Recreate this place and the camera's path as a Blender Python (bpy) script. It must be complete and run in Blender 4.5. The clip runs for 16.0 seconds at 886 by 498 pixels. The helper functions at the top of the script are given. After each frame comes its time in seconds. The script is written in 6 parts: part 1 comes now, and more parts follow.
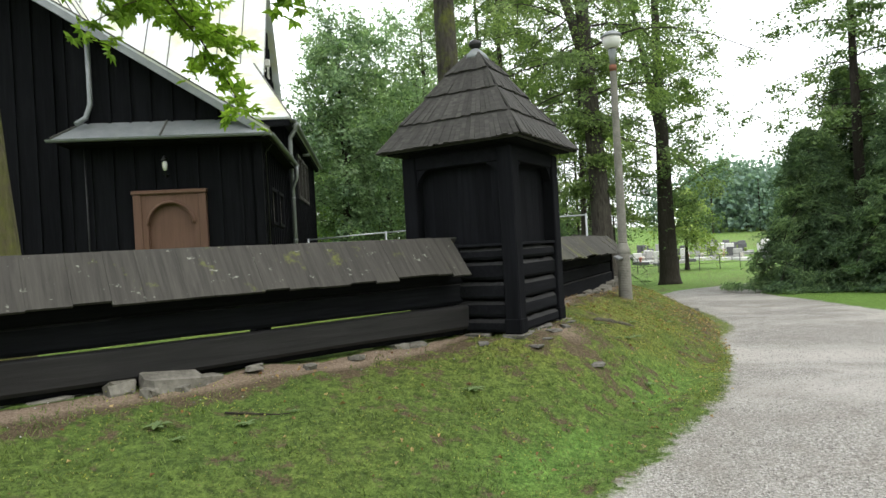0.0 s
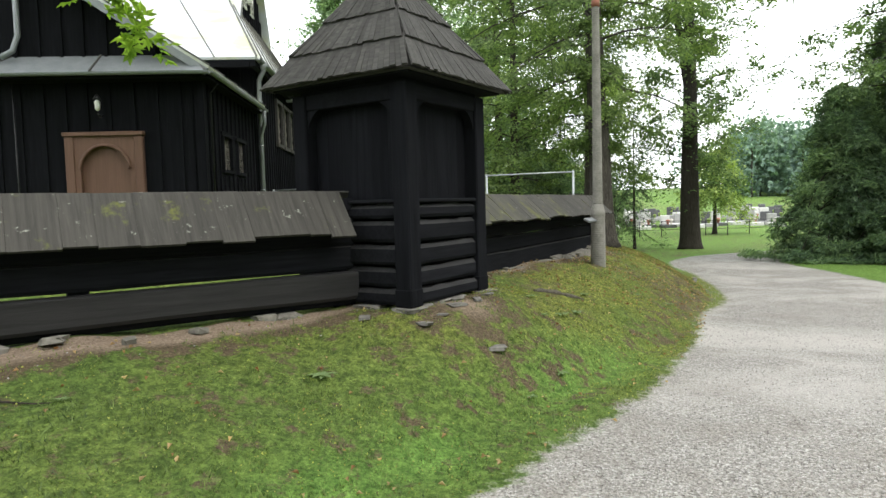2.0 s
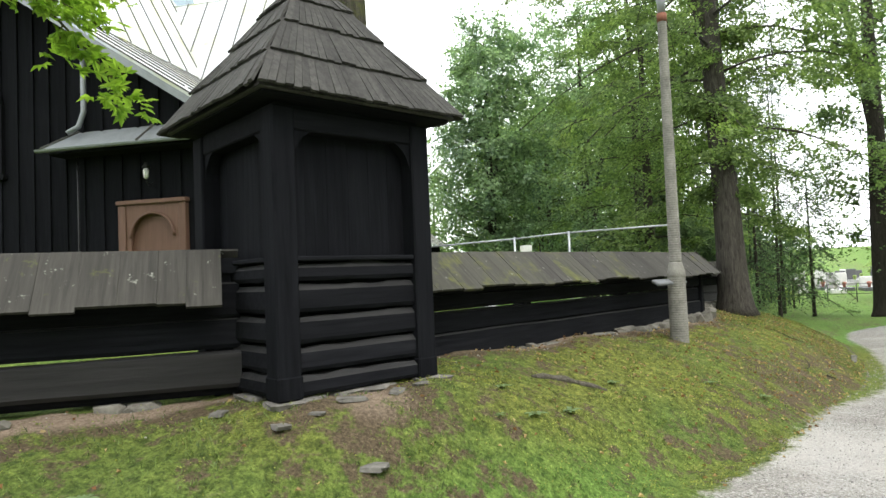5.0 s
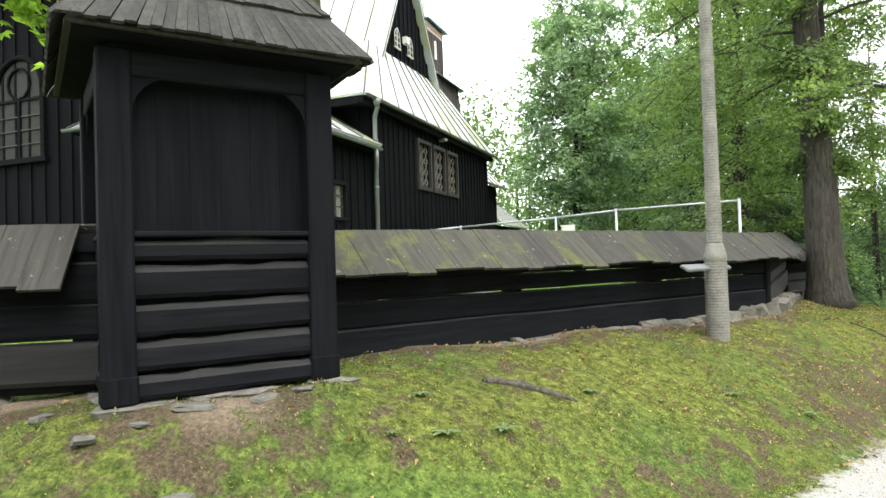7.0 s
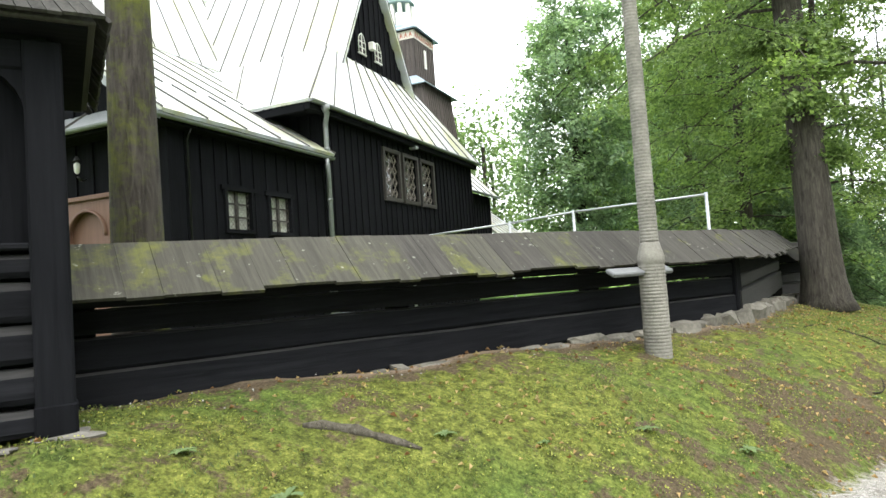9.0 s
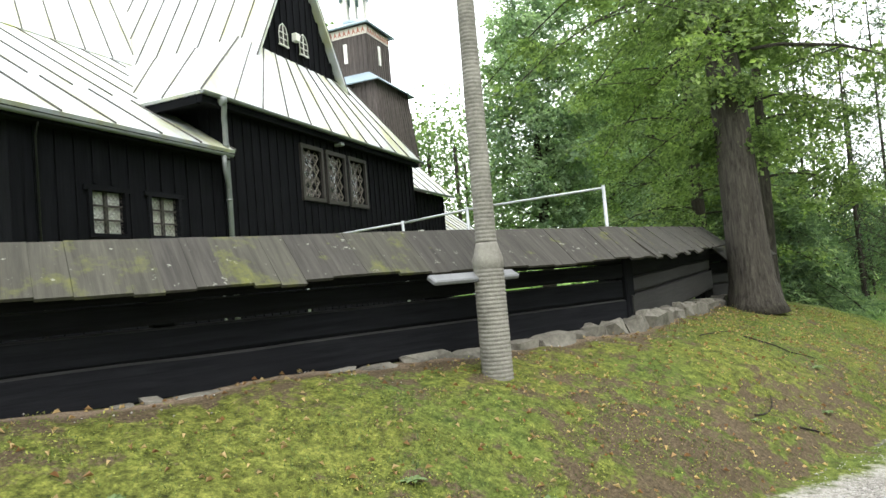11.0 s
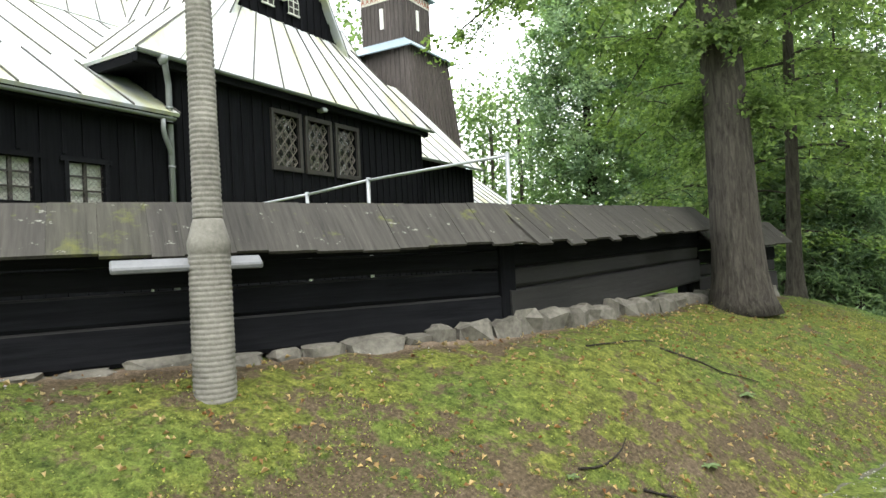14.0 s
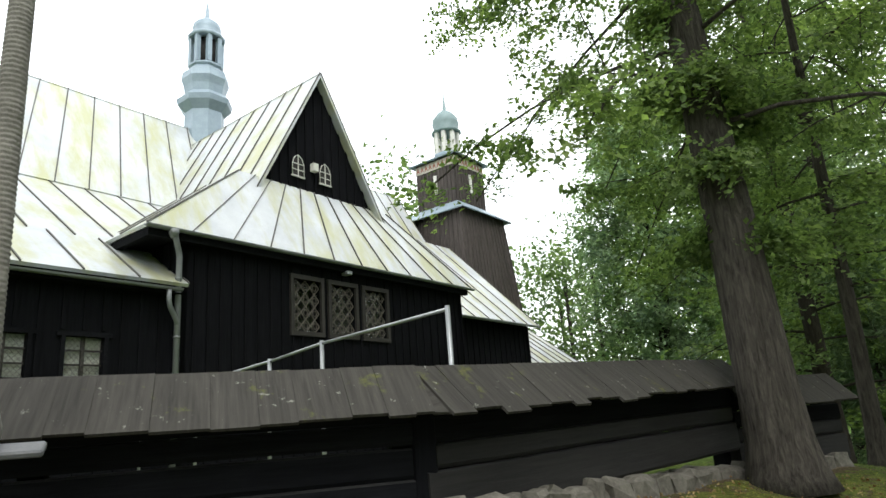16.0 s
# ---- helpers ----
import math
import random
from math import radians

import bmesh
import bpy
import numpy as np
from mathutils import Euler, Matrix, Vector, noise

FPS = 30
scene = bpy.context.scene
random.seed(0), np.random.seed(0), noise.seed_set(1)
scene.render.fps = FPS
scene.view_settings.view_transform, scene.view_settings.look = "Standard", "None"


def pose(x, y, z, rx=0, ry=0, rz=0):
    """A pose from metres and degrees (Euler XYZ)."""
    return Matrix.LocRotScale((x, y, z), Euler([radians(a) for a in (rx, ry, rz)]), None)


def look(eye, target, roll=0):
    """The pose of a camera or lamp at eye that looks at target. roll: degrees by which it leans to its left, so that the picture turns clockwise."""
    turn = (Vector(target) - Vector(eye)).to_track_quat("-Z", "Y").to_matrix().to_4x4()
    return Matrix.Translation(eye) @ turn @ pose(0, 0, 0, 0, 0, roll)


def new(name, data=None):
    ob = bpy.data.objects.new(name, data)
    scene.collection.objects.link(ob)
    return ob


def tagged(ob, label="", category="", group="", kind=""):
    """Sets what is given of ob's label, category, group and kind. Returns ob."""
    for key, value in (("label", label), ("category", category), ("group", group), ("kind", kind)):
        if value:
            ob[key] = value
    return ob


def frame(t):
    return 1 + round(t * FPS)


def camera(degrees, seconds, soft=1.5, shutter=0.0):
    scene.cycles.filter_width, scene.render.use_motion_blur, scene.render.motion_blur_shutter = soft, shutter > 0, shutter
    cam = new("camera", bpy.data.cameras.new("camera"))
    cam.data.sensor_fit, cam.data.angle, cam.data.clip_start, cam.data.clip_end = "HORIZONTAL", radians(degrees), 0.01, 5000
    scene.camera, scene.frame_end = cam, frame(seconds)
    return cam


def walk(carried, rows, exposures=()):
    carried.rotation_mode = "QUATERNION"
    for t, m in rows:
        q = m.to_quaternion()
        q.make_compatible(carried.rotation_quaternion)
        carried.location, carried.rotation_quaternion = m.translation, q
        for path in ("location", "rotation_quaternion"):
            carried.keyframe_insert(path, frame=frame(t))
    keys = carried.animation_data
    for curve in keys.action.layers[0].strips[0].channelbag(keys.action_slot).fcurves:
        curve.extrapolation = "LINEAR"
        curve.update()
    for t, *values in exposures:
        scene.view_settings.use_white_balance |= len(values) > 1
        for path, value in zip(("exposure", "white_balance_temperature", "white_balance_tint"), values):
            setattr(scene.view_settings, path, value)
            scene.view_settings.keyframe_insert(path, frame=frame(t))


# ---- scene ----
cam = camera(68.3, 16.0, soft=1.5)
METRES, EYE, TILT, LEAN, TURN = 13.5, 1.6, 0.0, 0.0, 0.0
ROWS = [
    (0.0, 0.0, 0.0, 0.0, -0.0, -0.02, 3.22),
    (0.5, 0.0262, 0.0167, 0.0001, 3.35, 0.23, 3.25),
    (1.0, 0.0505, 0.0378, -0.0008, 2.31, -1.14, 2.53),
    (1.5, 0.0749, 0.0579, -0.0042, 2.89, -3.23, 1.46),
    (2.0, 0.0984, 0.082, -0.0031, 3.08, -3.79, 1.55),
    (2.5, 0.1207, 0.1035, -0.0047, 2.6, -3.49, 2.94),
    (3.0, 0.1463, 0.1255, -0.0052, 5.36, -4.57, 3.98),
    (3.5, 0.1668, 0.1485, -0.0065, 7.83, -2.95, 3.19),
    (4.0, 0.1914, 0.1711, -0.0081, 11.92, 1.29, 2.92),
    (6.5, 0.271, 0.3004, -0.0143, 25.48, 1.98, 1.48),
    (7.0, 0.2906, 0.3261, -0.015, 27.62, 1.27, 1.85),
    (7.5, 0.3028, 0.3512, -0.016, 25.62, 0.78, 2.97),
    (8.0, 0.3151, 0.3795, -0.018, 28.21, 1.1, 2.86),
    (10.5, 0.3791, 0.5199, -0.0245, 30.34, 3.82, 4.14),
    (11.0, 0.3973, 0.5474, -0.0251, 29.05, 2.76, 4.81),
    (11.5, 0.4133, 0.5745, -0.0258, 26.19, 0.37, 5.15),
    (12.0, 0.4329, 0.6027, -0.0282, 27.21, -0.68, 4.69),
    (12.5, 0.4487, 0.6302, -0.0297, 27.43, -2.26, 4.04),
    (13.0, 0.4628, 0.6604, -0.0301, 26.52, -2.89, 4.26),
    (13.5, 0.4746, 0.6872, -0.0293, 31.28, -2.25, 3.6),
    (14.0, 0.4854, 0.717, -0.0287, 36.53, 1.06, 2.94),
    (14.5, 0.4989, 0.7431, -0.0297, 37.56, 5.02, 3.23),
    (15.0, 0.5109, 0.7708, -0.0279, 39.5, 8.11, 3.21),
    (15.5, 0.5179, 0.7968, -0.0263, 42.04, 12.67, 3.4),
    (16.0, 0.5289, 0.8269, -0.0289, 44.84, 15.54, 4.2),
]
EXPOSURES = [(0.0, 0.2), (1.5, 0.4), (2.5, 0.35), (4.0, 0.4), (6.5, 0.9), (7.0, 1.0), (8.0, 1.05), (10.5, 0.87), (12.5, 0.75), (13.5, 0.82), (14.5, 0.9), (15.5, 0.55), (16.0, 0.0)]
walk(cam, [(t, pose(0, 0, EYE, TILT, LEAN, TURN) @ pose(METRES * x, METRES * y, METRES * z, 90 + pitch, roll, yaw)) for t, x, y, z, yaw, pitch, roll in ROWS],
     exposures=EXPOSURES)

# ---- light ----
world = bpy.data.worlds.new("overcast_sky")
scene.world = world
world.use_nodes = True
wn = world.node_tree
sky = wn.nodes.new("ShaderNodeTexSky")
sky.sky_type = "NISHITA"
sky.sun_disc = False
sky.sun_elevation, sky.sun_rotation = radians(52), radians(120)
sky.dust_density = 4.0
sky.air_density = 1.5
cloud = wn.nodes.new("ShaderNodeMix")
cloud.data_type = "RGBA"
cloud.inputs[0].default_value = 0.86
cloud.inputs[7].default_value = (15.0, 15.4, 15.9, 1)
wn.links.new(sky.outputs[0], cloud.inputs[6])
bg = wn.nodes["Background"]
bg.inputs[1].default_value = 0.15

wn.links.new(cloud.outputs[2], bg.inputs[0])

sun = new("sun", bpy.data.lights.new("sun", "SUN"))
sun.data.energy, sun.data.angle, sun.data.color = 1.3, radians(25), (1.0, 0.96, 0.9)
sun.matrix_world = look((0, 0, 30), (-14, 10, 4))

# ---- materials ----


def ramp(nt, src, stops):
    n = nt.nodes.new("ShaderNodeValToRGB")
    el = n.color_ramp.elements
    while len(el) < len(stops):
        el.new(0.5)
    for e, (p, c) in zip(el, stops):
        e.position, e.color = p, (*c, 1)
    nt.links.new(src, n.inputs[0])
    return n.outputs[0]


def tex(nt, vec, scale, detail=4.0, rough=0.6, dist=0.0):
    n = nt.nodes.new("ShaderNodeTexNoise")
    n.inputs["Scale"].default_value, n.inputs["Detail"].default_value = scale, detail
    n.inputs["Roughness"].default_value, n.inputs["Distortion"].default_value = rough, dist
    nt.links.new(vec, n.inputs["Vector"])
    return n.outputs["Fac"]


def stretch(nt, vec, sx, sy, sz):
    n = nt.nodes.new("ShaderNodeMapping")
    n.inputs["Scale"].default_value = (sx, sy, sz)
    nt.links.new(vec, n.inputs["Vector"])
    return n.outputs[0]


def mixc(nt, fac, a, b, mode="MIX"):
    n = nt.nodes.new("ShaderNodeMix")
    n.data_type, n.blend_type = "RGBA", mode
    for sock, v in ((n.inputs[0], fac), (n.inputs[6], a), (n.inputs[7], b)):
        if isinstance(v, (int, float)):
            sock.default_value = v
        elif isinstance(v, tuple):
            sock.default_value = (*v, 1)
        else:
            nt.links.new(v, sock)
    return n.outputs[2]


def base_mat(name, rough=0.7, metal=0.0, spec=0.4):
    m = bpy.data.materials.new(name)
    m.use_nodes = True
    nt = m.node_tree
    b = nt.nodes["Principled BSDF"]
    b.inputs["Roughness"].default_value, b.inputs["Metallic"].default_value = rough, metal
    b.inputs["Specular IOR Level"].default_value = spec
    geo = nt.nodes.new("ShaderNodeNewGeometry")
    tc = nt.nodes.new("ShaderNodeTexCoord")
    info = nt.nodes.new("ShaderNodeObjectInfo")
    return m, nt, b, tc.outputs["Object"], geo, info


def bump(nt, b, height, strength=0.3, dist=0.02):
    n = nt.nodes.new("ShaderNodeBump")
    n.inputs["Strength"].default_value, n.inputs["Distance"].default_value = strength, dist
    nt.links.new(height, n.inputs["Height"])
    nt.links.new(n.outputs[0], b.inputs["Normal"])


def wood(name, dark, light, axis, rough=0.75, vary=0.5, moss=0.0, lichen=0.0, spec=0.3, relief=0.5):
    """Weathered wood with its grain along one axis of the object."""
    m, nt, b, co, geo, info = base_mat(name, rough, 0, spec)
    off = nt.nodes.new("ShaderNodeVectorMath")
    off.operation = "MULTIPLY_ADD"
    nt.links.new(info.outputs["Random"], off.inputs[0])
    off.inputs[1].default_value = (17, 31, 23)
    nt.links.new(co, off.inputs[2])
    sc = [26, 26, 26]
    sc[axis] = 1.6
    grain = tex(nt, stretch(nt, off.outputs[0], *sc), 1.0, 6, 0.65, 0.4)
    blot = tex(nt, off.outputs[0], 2.3, 4)
    col = ramp(nt, grain, [(0.3, dark), (0.72, light)])
    mid = tuple(0.5 * (p + q) for p, q in zip(dark, light))
    col = mixc(nt, ramp(nt, blot, [(0.35, (0, 0, 0)), (0.7, (0.6, 0.6, 0.6))]), col, tuple(c * (1 - 0.45 * vary) for c in mid))
    tone = nt.nodes.new("ShaderNodeMapRange")
    tone.inputs[3].default_value, tone.inputs[4].default_value = 1 - 0.45 * vary, 1 + 0.35 * vary
    nt.links.new(info.outputs["Random"], tone.inputs[0])
    hsv = nt.nodes.new("ShaderNodeHueSaturation")
    nt.links.new(tone.outputs[0], hsv.inputs["Value"])
    nt.links.new(col, hsv.inputs["Color"])
    col = hsv.outputs[0]
    if moss:
        col = mixc(nt, ramp(nt, tex(nt, co, 3.1, 6, 0.7), [(0.62 - 0.1 * moss, (0, 0, 0)), (0.74, (0.85, 0.85, 0.85))]), col, (0.125, 0.138, 0.018))
    if lichen:
        col = mixc(nt, ramp(nt, tex(nt, co, 13.0, 3, 0.7), [(0.70 - 0.05 * lichen, (0, 0, 0)), (0.76, (0.8, 0.8, 0.8))]), col, (0.34, 0.35, 0.3))
    nt.links.new(col, b.inputs["Base Color"])
    bump(nt, b, grain, relief, 0.008)
    return m


tar_x = wood("tarred_wood_lengthwise", (0.0052, 0.0055, 0.0066), (0.0158, 0.0164, 0.0188), 0, 0.85, 0.5, spec=0.04)
tar_z = wood("tarred_wood_upright", (0.0042, 0.0045, 0.0054), (0.0124, 0.013, 0.0152), 2, 0.85, 0.4, spec=0.04)
# grey of rubbed tar, with the highlight on upper edges painted in
worn_lit_edge = wood("worn_lit_edge_of_tarred_wood", (0.012, 0.012, 0.0125), (0.042, 0.042, 0.041), 0, 0.8, 0.3, spec=0.1)
beam_grey = wood("worn_dark_beam", (0.008, 0.0078, 0.0075), (0.026, 0.025, 0.024), 0, 0.75, 0.5)
plank_grey = wood("weathered_roof_board", (0.021, 0.0198, 0.0168), (0.066, 0.062, 0.053), 1, 0.85, 0.2, moss=0.25, lichen=0.9)
plank_moss = wood("mossy_roof_board", (0.026, 0.0255, 0.0195), (0.078, 0.075, 0.059), 1, 0.85, 0.16, moss=1.0, lichen=0.8)
shingle_mat = wood("weathered_shingle", (0.02, 0.0195, 0.018), (0.07, 0.067, 0.06), 1, 0.85, 0.55)
tower_wood = wood("tower_board", (0.034, 0.029, 0.026), (0.125, 0.108, 0.098), 2, 0.85, 0.5)
door_wood = wood("brown_door_paint", (0.10, 0.052, 0.034), (0.145, 0.08, 0.054), 2, 0.6, 0.2, relief=0.15)


def plain(name, c1, c2, scale, rough=0.6, metal=0.0, relief=0.2, spec=0.4, fine=9.0):
    """A mottled surface of two tones at two scales."""
    m, nt, b, co, geo, info = base_mat(name, rough, metal, spec)
    n1, n2 = tex(nt, co, scale, 5), tex(nt, co, scale * fine, 4)
    col = mixc(nt, 0.4, ramp(nt, n1, [(0.3, c1), (0.7, c2)]), ramp(nt, n2, [(0.3, c1), (0.7, c2)]))
    nt.links.new(col, b.inputs["Base Color"])
    bump(nt, b, n2, relief, 0.01)
    return m


roof_tin, nt, b, co, geo, info = base_mat("stained_zinc_roof_sheet", 0.42, 0.25, 0.5)
col = ramp(nt, tex(nt, co, 1.2, 5), [(0.3, (0.48, 0.51, 0.53)), (0.7, (0.64, 0.67, 0.68))])
col = mixc(nt, ramp(nt, tex(nt, stretch(nt, co, 1, 2.2, 0.5), 0.8, 5, 0.65), [(0.44, (0, 0, 0)), (0.64, (0.9, 0.9, 0.9))]), col, (0.47, 0.48, 0.27))
col = mixc(nt, ramp(nt, tex(nt, co, 22, 3), [(0.55, (0, 0, 0)), (0.8, (0.3, 0.3, 0.3))]), col, (0.36, 0.37, 0.33))
nt.links.new(col, b.inputs["Base Color"])
bump(nt, b, tex(nt, co, 3, 3), 0.12, 0.02)
seam_tin = plain("roof_seam", (0.06, 0.06, 0.052), (0.14, 0.135, 0.12), 4, 0.6, 0.2)
zinc = plain("zinc_gutter", (0.17, 0.185, 0.19), (0.27, 0.285, 0.29), 5, 0.5, 0.4, 0.05)
blue_tin = plain("blue_grey_turret_sheet", (0.22, 0.29, 0.34), (0.33, 0.41, 0.46), 3, 0.45, 0.2, 0.05)
green_tin = plain("green_cupola_sheet", (0.15, 0.22, 0.22), (0.24, 0.32, 0.32), 3, 0.5, 0.1, 0.05)
stone = plain("field_stone", (0.055, 0.052, 0.042), (0.235, 0.222, 0.188), 4, 0.9, 0, 0.7, 0.3, 6)
slate = plain("flat_stone_slab", (0.06, 0.056, 0.049), (0.19, 0.18, 0.158), 5, 0.9, 0, 0.6, 0.3, 6)
concrete = plain("weathered_concrete", (0.10, 0.096, 0.082), (0.26, 0.25, 0.218), 5, 0.9, 0, 0.5, 0.3, 7)
white_paint = plain("white_window_paint", (0.55, 0.55, 0.5), (0.72, 0.72, 0.67), 6, 0.6)
grey_frame = plain("grey_window_frame", (0.018, 0.016, 0.0145), (0.042, 0.038, 0.033), 7, 0.6)
lead = plain("window_lattice_wire", (0.11, 0.10, 0.085), (0.2, 0.18, 0.155), 9, 0.6)
curtain = plain("pale_window_blind", (0.62, 0.6, 0.52), (0.76, 0.74, 0.66), 3, 0.9)
# near-black colour standing in for the shade behind panes and lantern posts
room_shade = plain("unlit_interior_shade", (0.02, 0.02, 0.02), (0.04, 0.038, 0.035), 2, 0.9)
fixture_grey = plain("grey_enamel_fixture", (0.10, 0.105, 0.11), (0.17, 0.175, 0.18), 6, 0.6, 0, 0.05)
galv = plain("galvanised_tube", (0.28, 0.30, 0.31), (0.42, 0.44, 0.45), 8, 0.4, 0.5, 0.05)
rust = plain("rusty_band", (0.13, 0.05, 0.03), (0.24, 0.1, 0.06), 12, 0.85)
lamp_white = plain("milky_lamp_glass", (0.6, 0.6, 0.57), (0.7, 0.7, 0.67), 4, 0.35)
black_iron = plain("black_iron", (0.012, 0.012, 0.013), (0.03, 0.03, 0.03), 12, 0.45, 0.3)
red_paint = plain("faded_red_frieze", (0.28, 0.10, 0.07), (0.4, 0.17, 0.12), 9, 0.8)
cream_paint = plain("cream_frieze", (0.45, 0.42, 0.36), (0.6, 0.57, 0.5), 9, 0.8)
kerb_mat = plain("mossy_concrete_kerb", (0.04, 0.042, 0.022), (0.11, 0.108, 0.07), 6, 0.95, 0, 0.5)

glass = bpy.data.materials.new("window_glass")
glass.use_nodes = True
gb = glass.node_tree.nodes["Principled BSDF"]
gb.inputs["Base Color"].default_value = (0.9, 0.95, 0.95, 1)
gb.inputs["Roughness"].default_value, gb.inputs["Transmission Weight"].default_value = 0.06, 1.0


def bark(name, dark, light, moss=0.0):
    m, nt, b, co, geo, info = base_mat(name, 0.95, 0, 0.2)
    ridge = tex(nt, stretch(nt, co, 22, 22, 3.2), 1.0, 6, 0.7, 0.8)
    col = ramp(nt, ridge, [(0.32, dark), (0.68, light)])
    if moss:
        col = mixc(nt, ramp(nt, tex(nt, co, 3.0, 6, 0.75), [(0.5 - 0.12 * moss, (0, 0, 0)), (0.66, (0.9, 0.9, 0.9))]), col, (0.10, 0.115, 0.02))
    nt.links.new(col, b.inputs["Base Color"])
    bump(nt, b, ridge, 1.0, 0.05)
    return m


bark_grey = bark("linden_bark", (0.02, 0.0175, 0.0145), (0.1, 0.09, 0.075), 0.0)
root_bark = bark("grey_root", (0.06, 0.053, 0.042), (0.16, 0.145, 0.115))
bark_dark = bark("dark_bark", (0.018, 0.015, 0.012), (0.06, 0.052, 0.042))
bark_patchy = bark("lichen_spotted_bark", (0.024, 0.021, 0.018), (0.08, 0.072, 0.06), 0.32)
bark_moss = bark("mossy_bark", (0.04, 0.035, 0.022), (0.13, 0.11, 0.07), 1.0)


def leaf_mat(name, dark, light, trans=0.35):
    m = bpy.data.materials.new(name)
    m.use_nodes = True
    nt = m.node_tree
    b = nt.nodes["Principled BSDF"]
    out = nt.nodes["Material Output"]
    geo = nt.nodes.new("ShaderNodeNewGeometry")
    tc = nt.nodes.new("ShaderNodeTexCoord")
    c1 = ramp(nt, geo.outputs["Random Per Island"], [(0.0, dark), (0.75, light), (1.0, tuple(1.35 * c for c in light))])
    big = ramp(nt, tex(nt, tc.outputs["Object"], 0.55, 3), [(0.35, (0.62, 0.66, 0.7)), (0.68, (1.15, 1.1, 1.0))])
    col = mixc(nt, 1.0, c1, big, "MULTIPLY")
    nt.links.new(col, b.inputs["Base Color"])
    b.inputs["Roughness"].default_value = 0.55
    b.inputs["Specular IOR Level"].default_value = 0.35
    tr = nt.nodes.new("ShaderNodeBsdfTranslucent")
    warm = mixc(nt, 1.0, col, (1.2, 1.35, 0.75), "MULTIPLY")
    nt.links.new(warm, tr.inputs["Color"])
    mx = nt.nodes.new("ShaderNodeMixShader")
    mx.inputs[0].default_value = trans
    nt.links.new(b.outputs[0], mx.inputs[1])
    nt.links.new(tr.outputs[0], mx.inputs[2])
    nt.links.new(mx.outputs[0], out.inputs["Surface"])
    return m


leaf_linden = leaf_mat("linden_leaf", (0.082, 0.132, 0.05), (0.225, 0.305, 0.118), 0.52)
leaf_maple = leaf_mat("maple_leaf", (0.15, 0.25, 0.035), (0.31, 0.43, 0.08), 0.66)
# blue and lightness raised so the leaf colour itself carries the air's haze
leaf_far_haze = leaf_mat("hazed_far_leaf", (0.14, 0.215, 0.14), (0.3, 0.405, 0.255), 0.52)
leaf_deep = leaf_mat("deep_green_leaf", (0.072, 0.12, 0.052), (0.185, 0.265, 0.11), 0.48)
leaf_pine = leaf_mat("spruce_needle", (0.09, 0.15, 0.09), (0.21, 0.3, 0.165), 0.42)
leaf_larch = leaf_mat("light_needle", (0.06, 0.11, 0.055), (0.13, 0.195, 0.10), 0.4)
leaf_willow = leaf_mat("willow_leaf", (0.2, 0.27, 0.08), (0.32, 0.4, 0.13), 0.4)
# paler, bluer green: distance haze is put into the hill leaves' colour
leaf_hill_haze = leaf_mat("hazed_hill_leaf", (0.11, 0.18, 0.15), (0.19, 0.28, 0.225), 0.3)
grass_leaf = leaf_mat("grass_blade", (0.042, 0.072, 0.018), (0.15, 0.205, 0.055), 0.3)
weed_leaf = leaf_mat("weed_leaf", (0.11, 0.17, 0.06), (0.22, 0.3, 0.13), 0.3)
moss_leaf = leaf_mat("moss_tuft", (0.06, 0.076, 0.018), (0.29, 0.31, 0.072), 0.3)
litter_mat = leaf_mat("fallen_leaf", (0.2, 0.085, 0.03), (0.46, 0.34, 0.17), 0.2)

def gravel_look(nt, co):
    """Colour and relief of crushed grey gravel."""
    vor = nt.nodes.new("ShaderNodeTexVoronoi")
    vor.inputs["Scale"].default_value = 66
    nt.links.new(co, vor.inputs["Vector"])
    n_mid, n_fine, n_big = tex(nt, co, 1.1, 7, 0.72, 0.6), tex(nt, co, 44, 4, 0.8), tex(nt, co, 0.33, 5, 0.6, 0.8)
    col = ramp(nt, n_fine, [(0.36, (0.09, 0.083, 0.072)), (0.5, (0.29, 0.275, 0.245)), (0.63, (0.68, 0.66, 0.62))])
    col = mixc(nt, ramp(nt, vor.outputs["Color"], [(0.3, (0, 0, 0)), (0.95, (0.75, 0.75, 0.75))]), col, (0.43, 0.41, 0.375))
    col = mixc(nt, ramp(nt, n_mid, [(0.47, (0, 0, 0)), (0.66, (0.55, 0.55, 0.55))]), col, (0.25, 0.225, 0.19))
    col = mixc(nt, ramp(nt, n_big, [(0.48, (0, 0, 0)), (0.62, (0.62, 0.62, 0.62))]), col, (0.58, 0.555, 0.51))
    return col, vor.outputs["Distance"]


# turf, moss and bare soil, mixed by the soil layer of the ground; gravel by the track layer
turf, nt, b, co, geo, info = base_mat("mossy_turf", 0.95, 0, 0.12)
soil = nt.nodes.new("ShaderNodeAttribute")
soil.attribute_name = "soil"
track = nt.nodes.new("ShaderNodeAttribute")
track.attribute_name = "track"
n_mid, n_fine, n_big, n_tuft = tex(nt, co, 4.2, 7, 0.72), tex(nt, co, 42, 5, 0.75), tex(nt, co, 0.6, 4), tex(nt, co, 13, 5, 0.7)
green = ramp(nt, n_tuft, [(0.3, (0.034, 0.039, 0.012)), (0.5, (0.13, 0.15, 0.034)), (0.7, (0.25, 0.268, 0.066))])
lush = ramp(nt, n_tuft, [(0.3, (0.034, 0.062, 0.016)), (0.72, (0.135, 0.205, 0.05))])
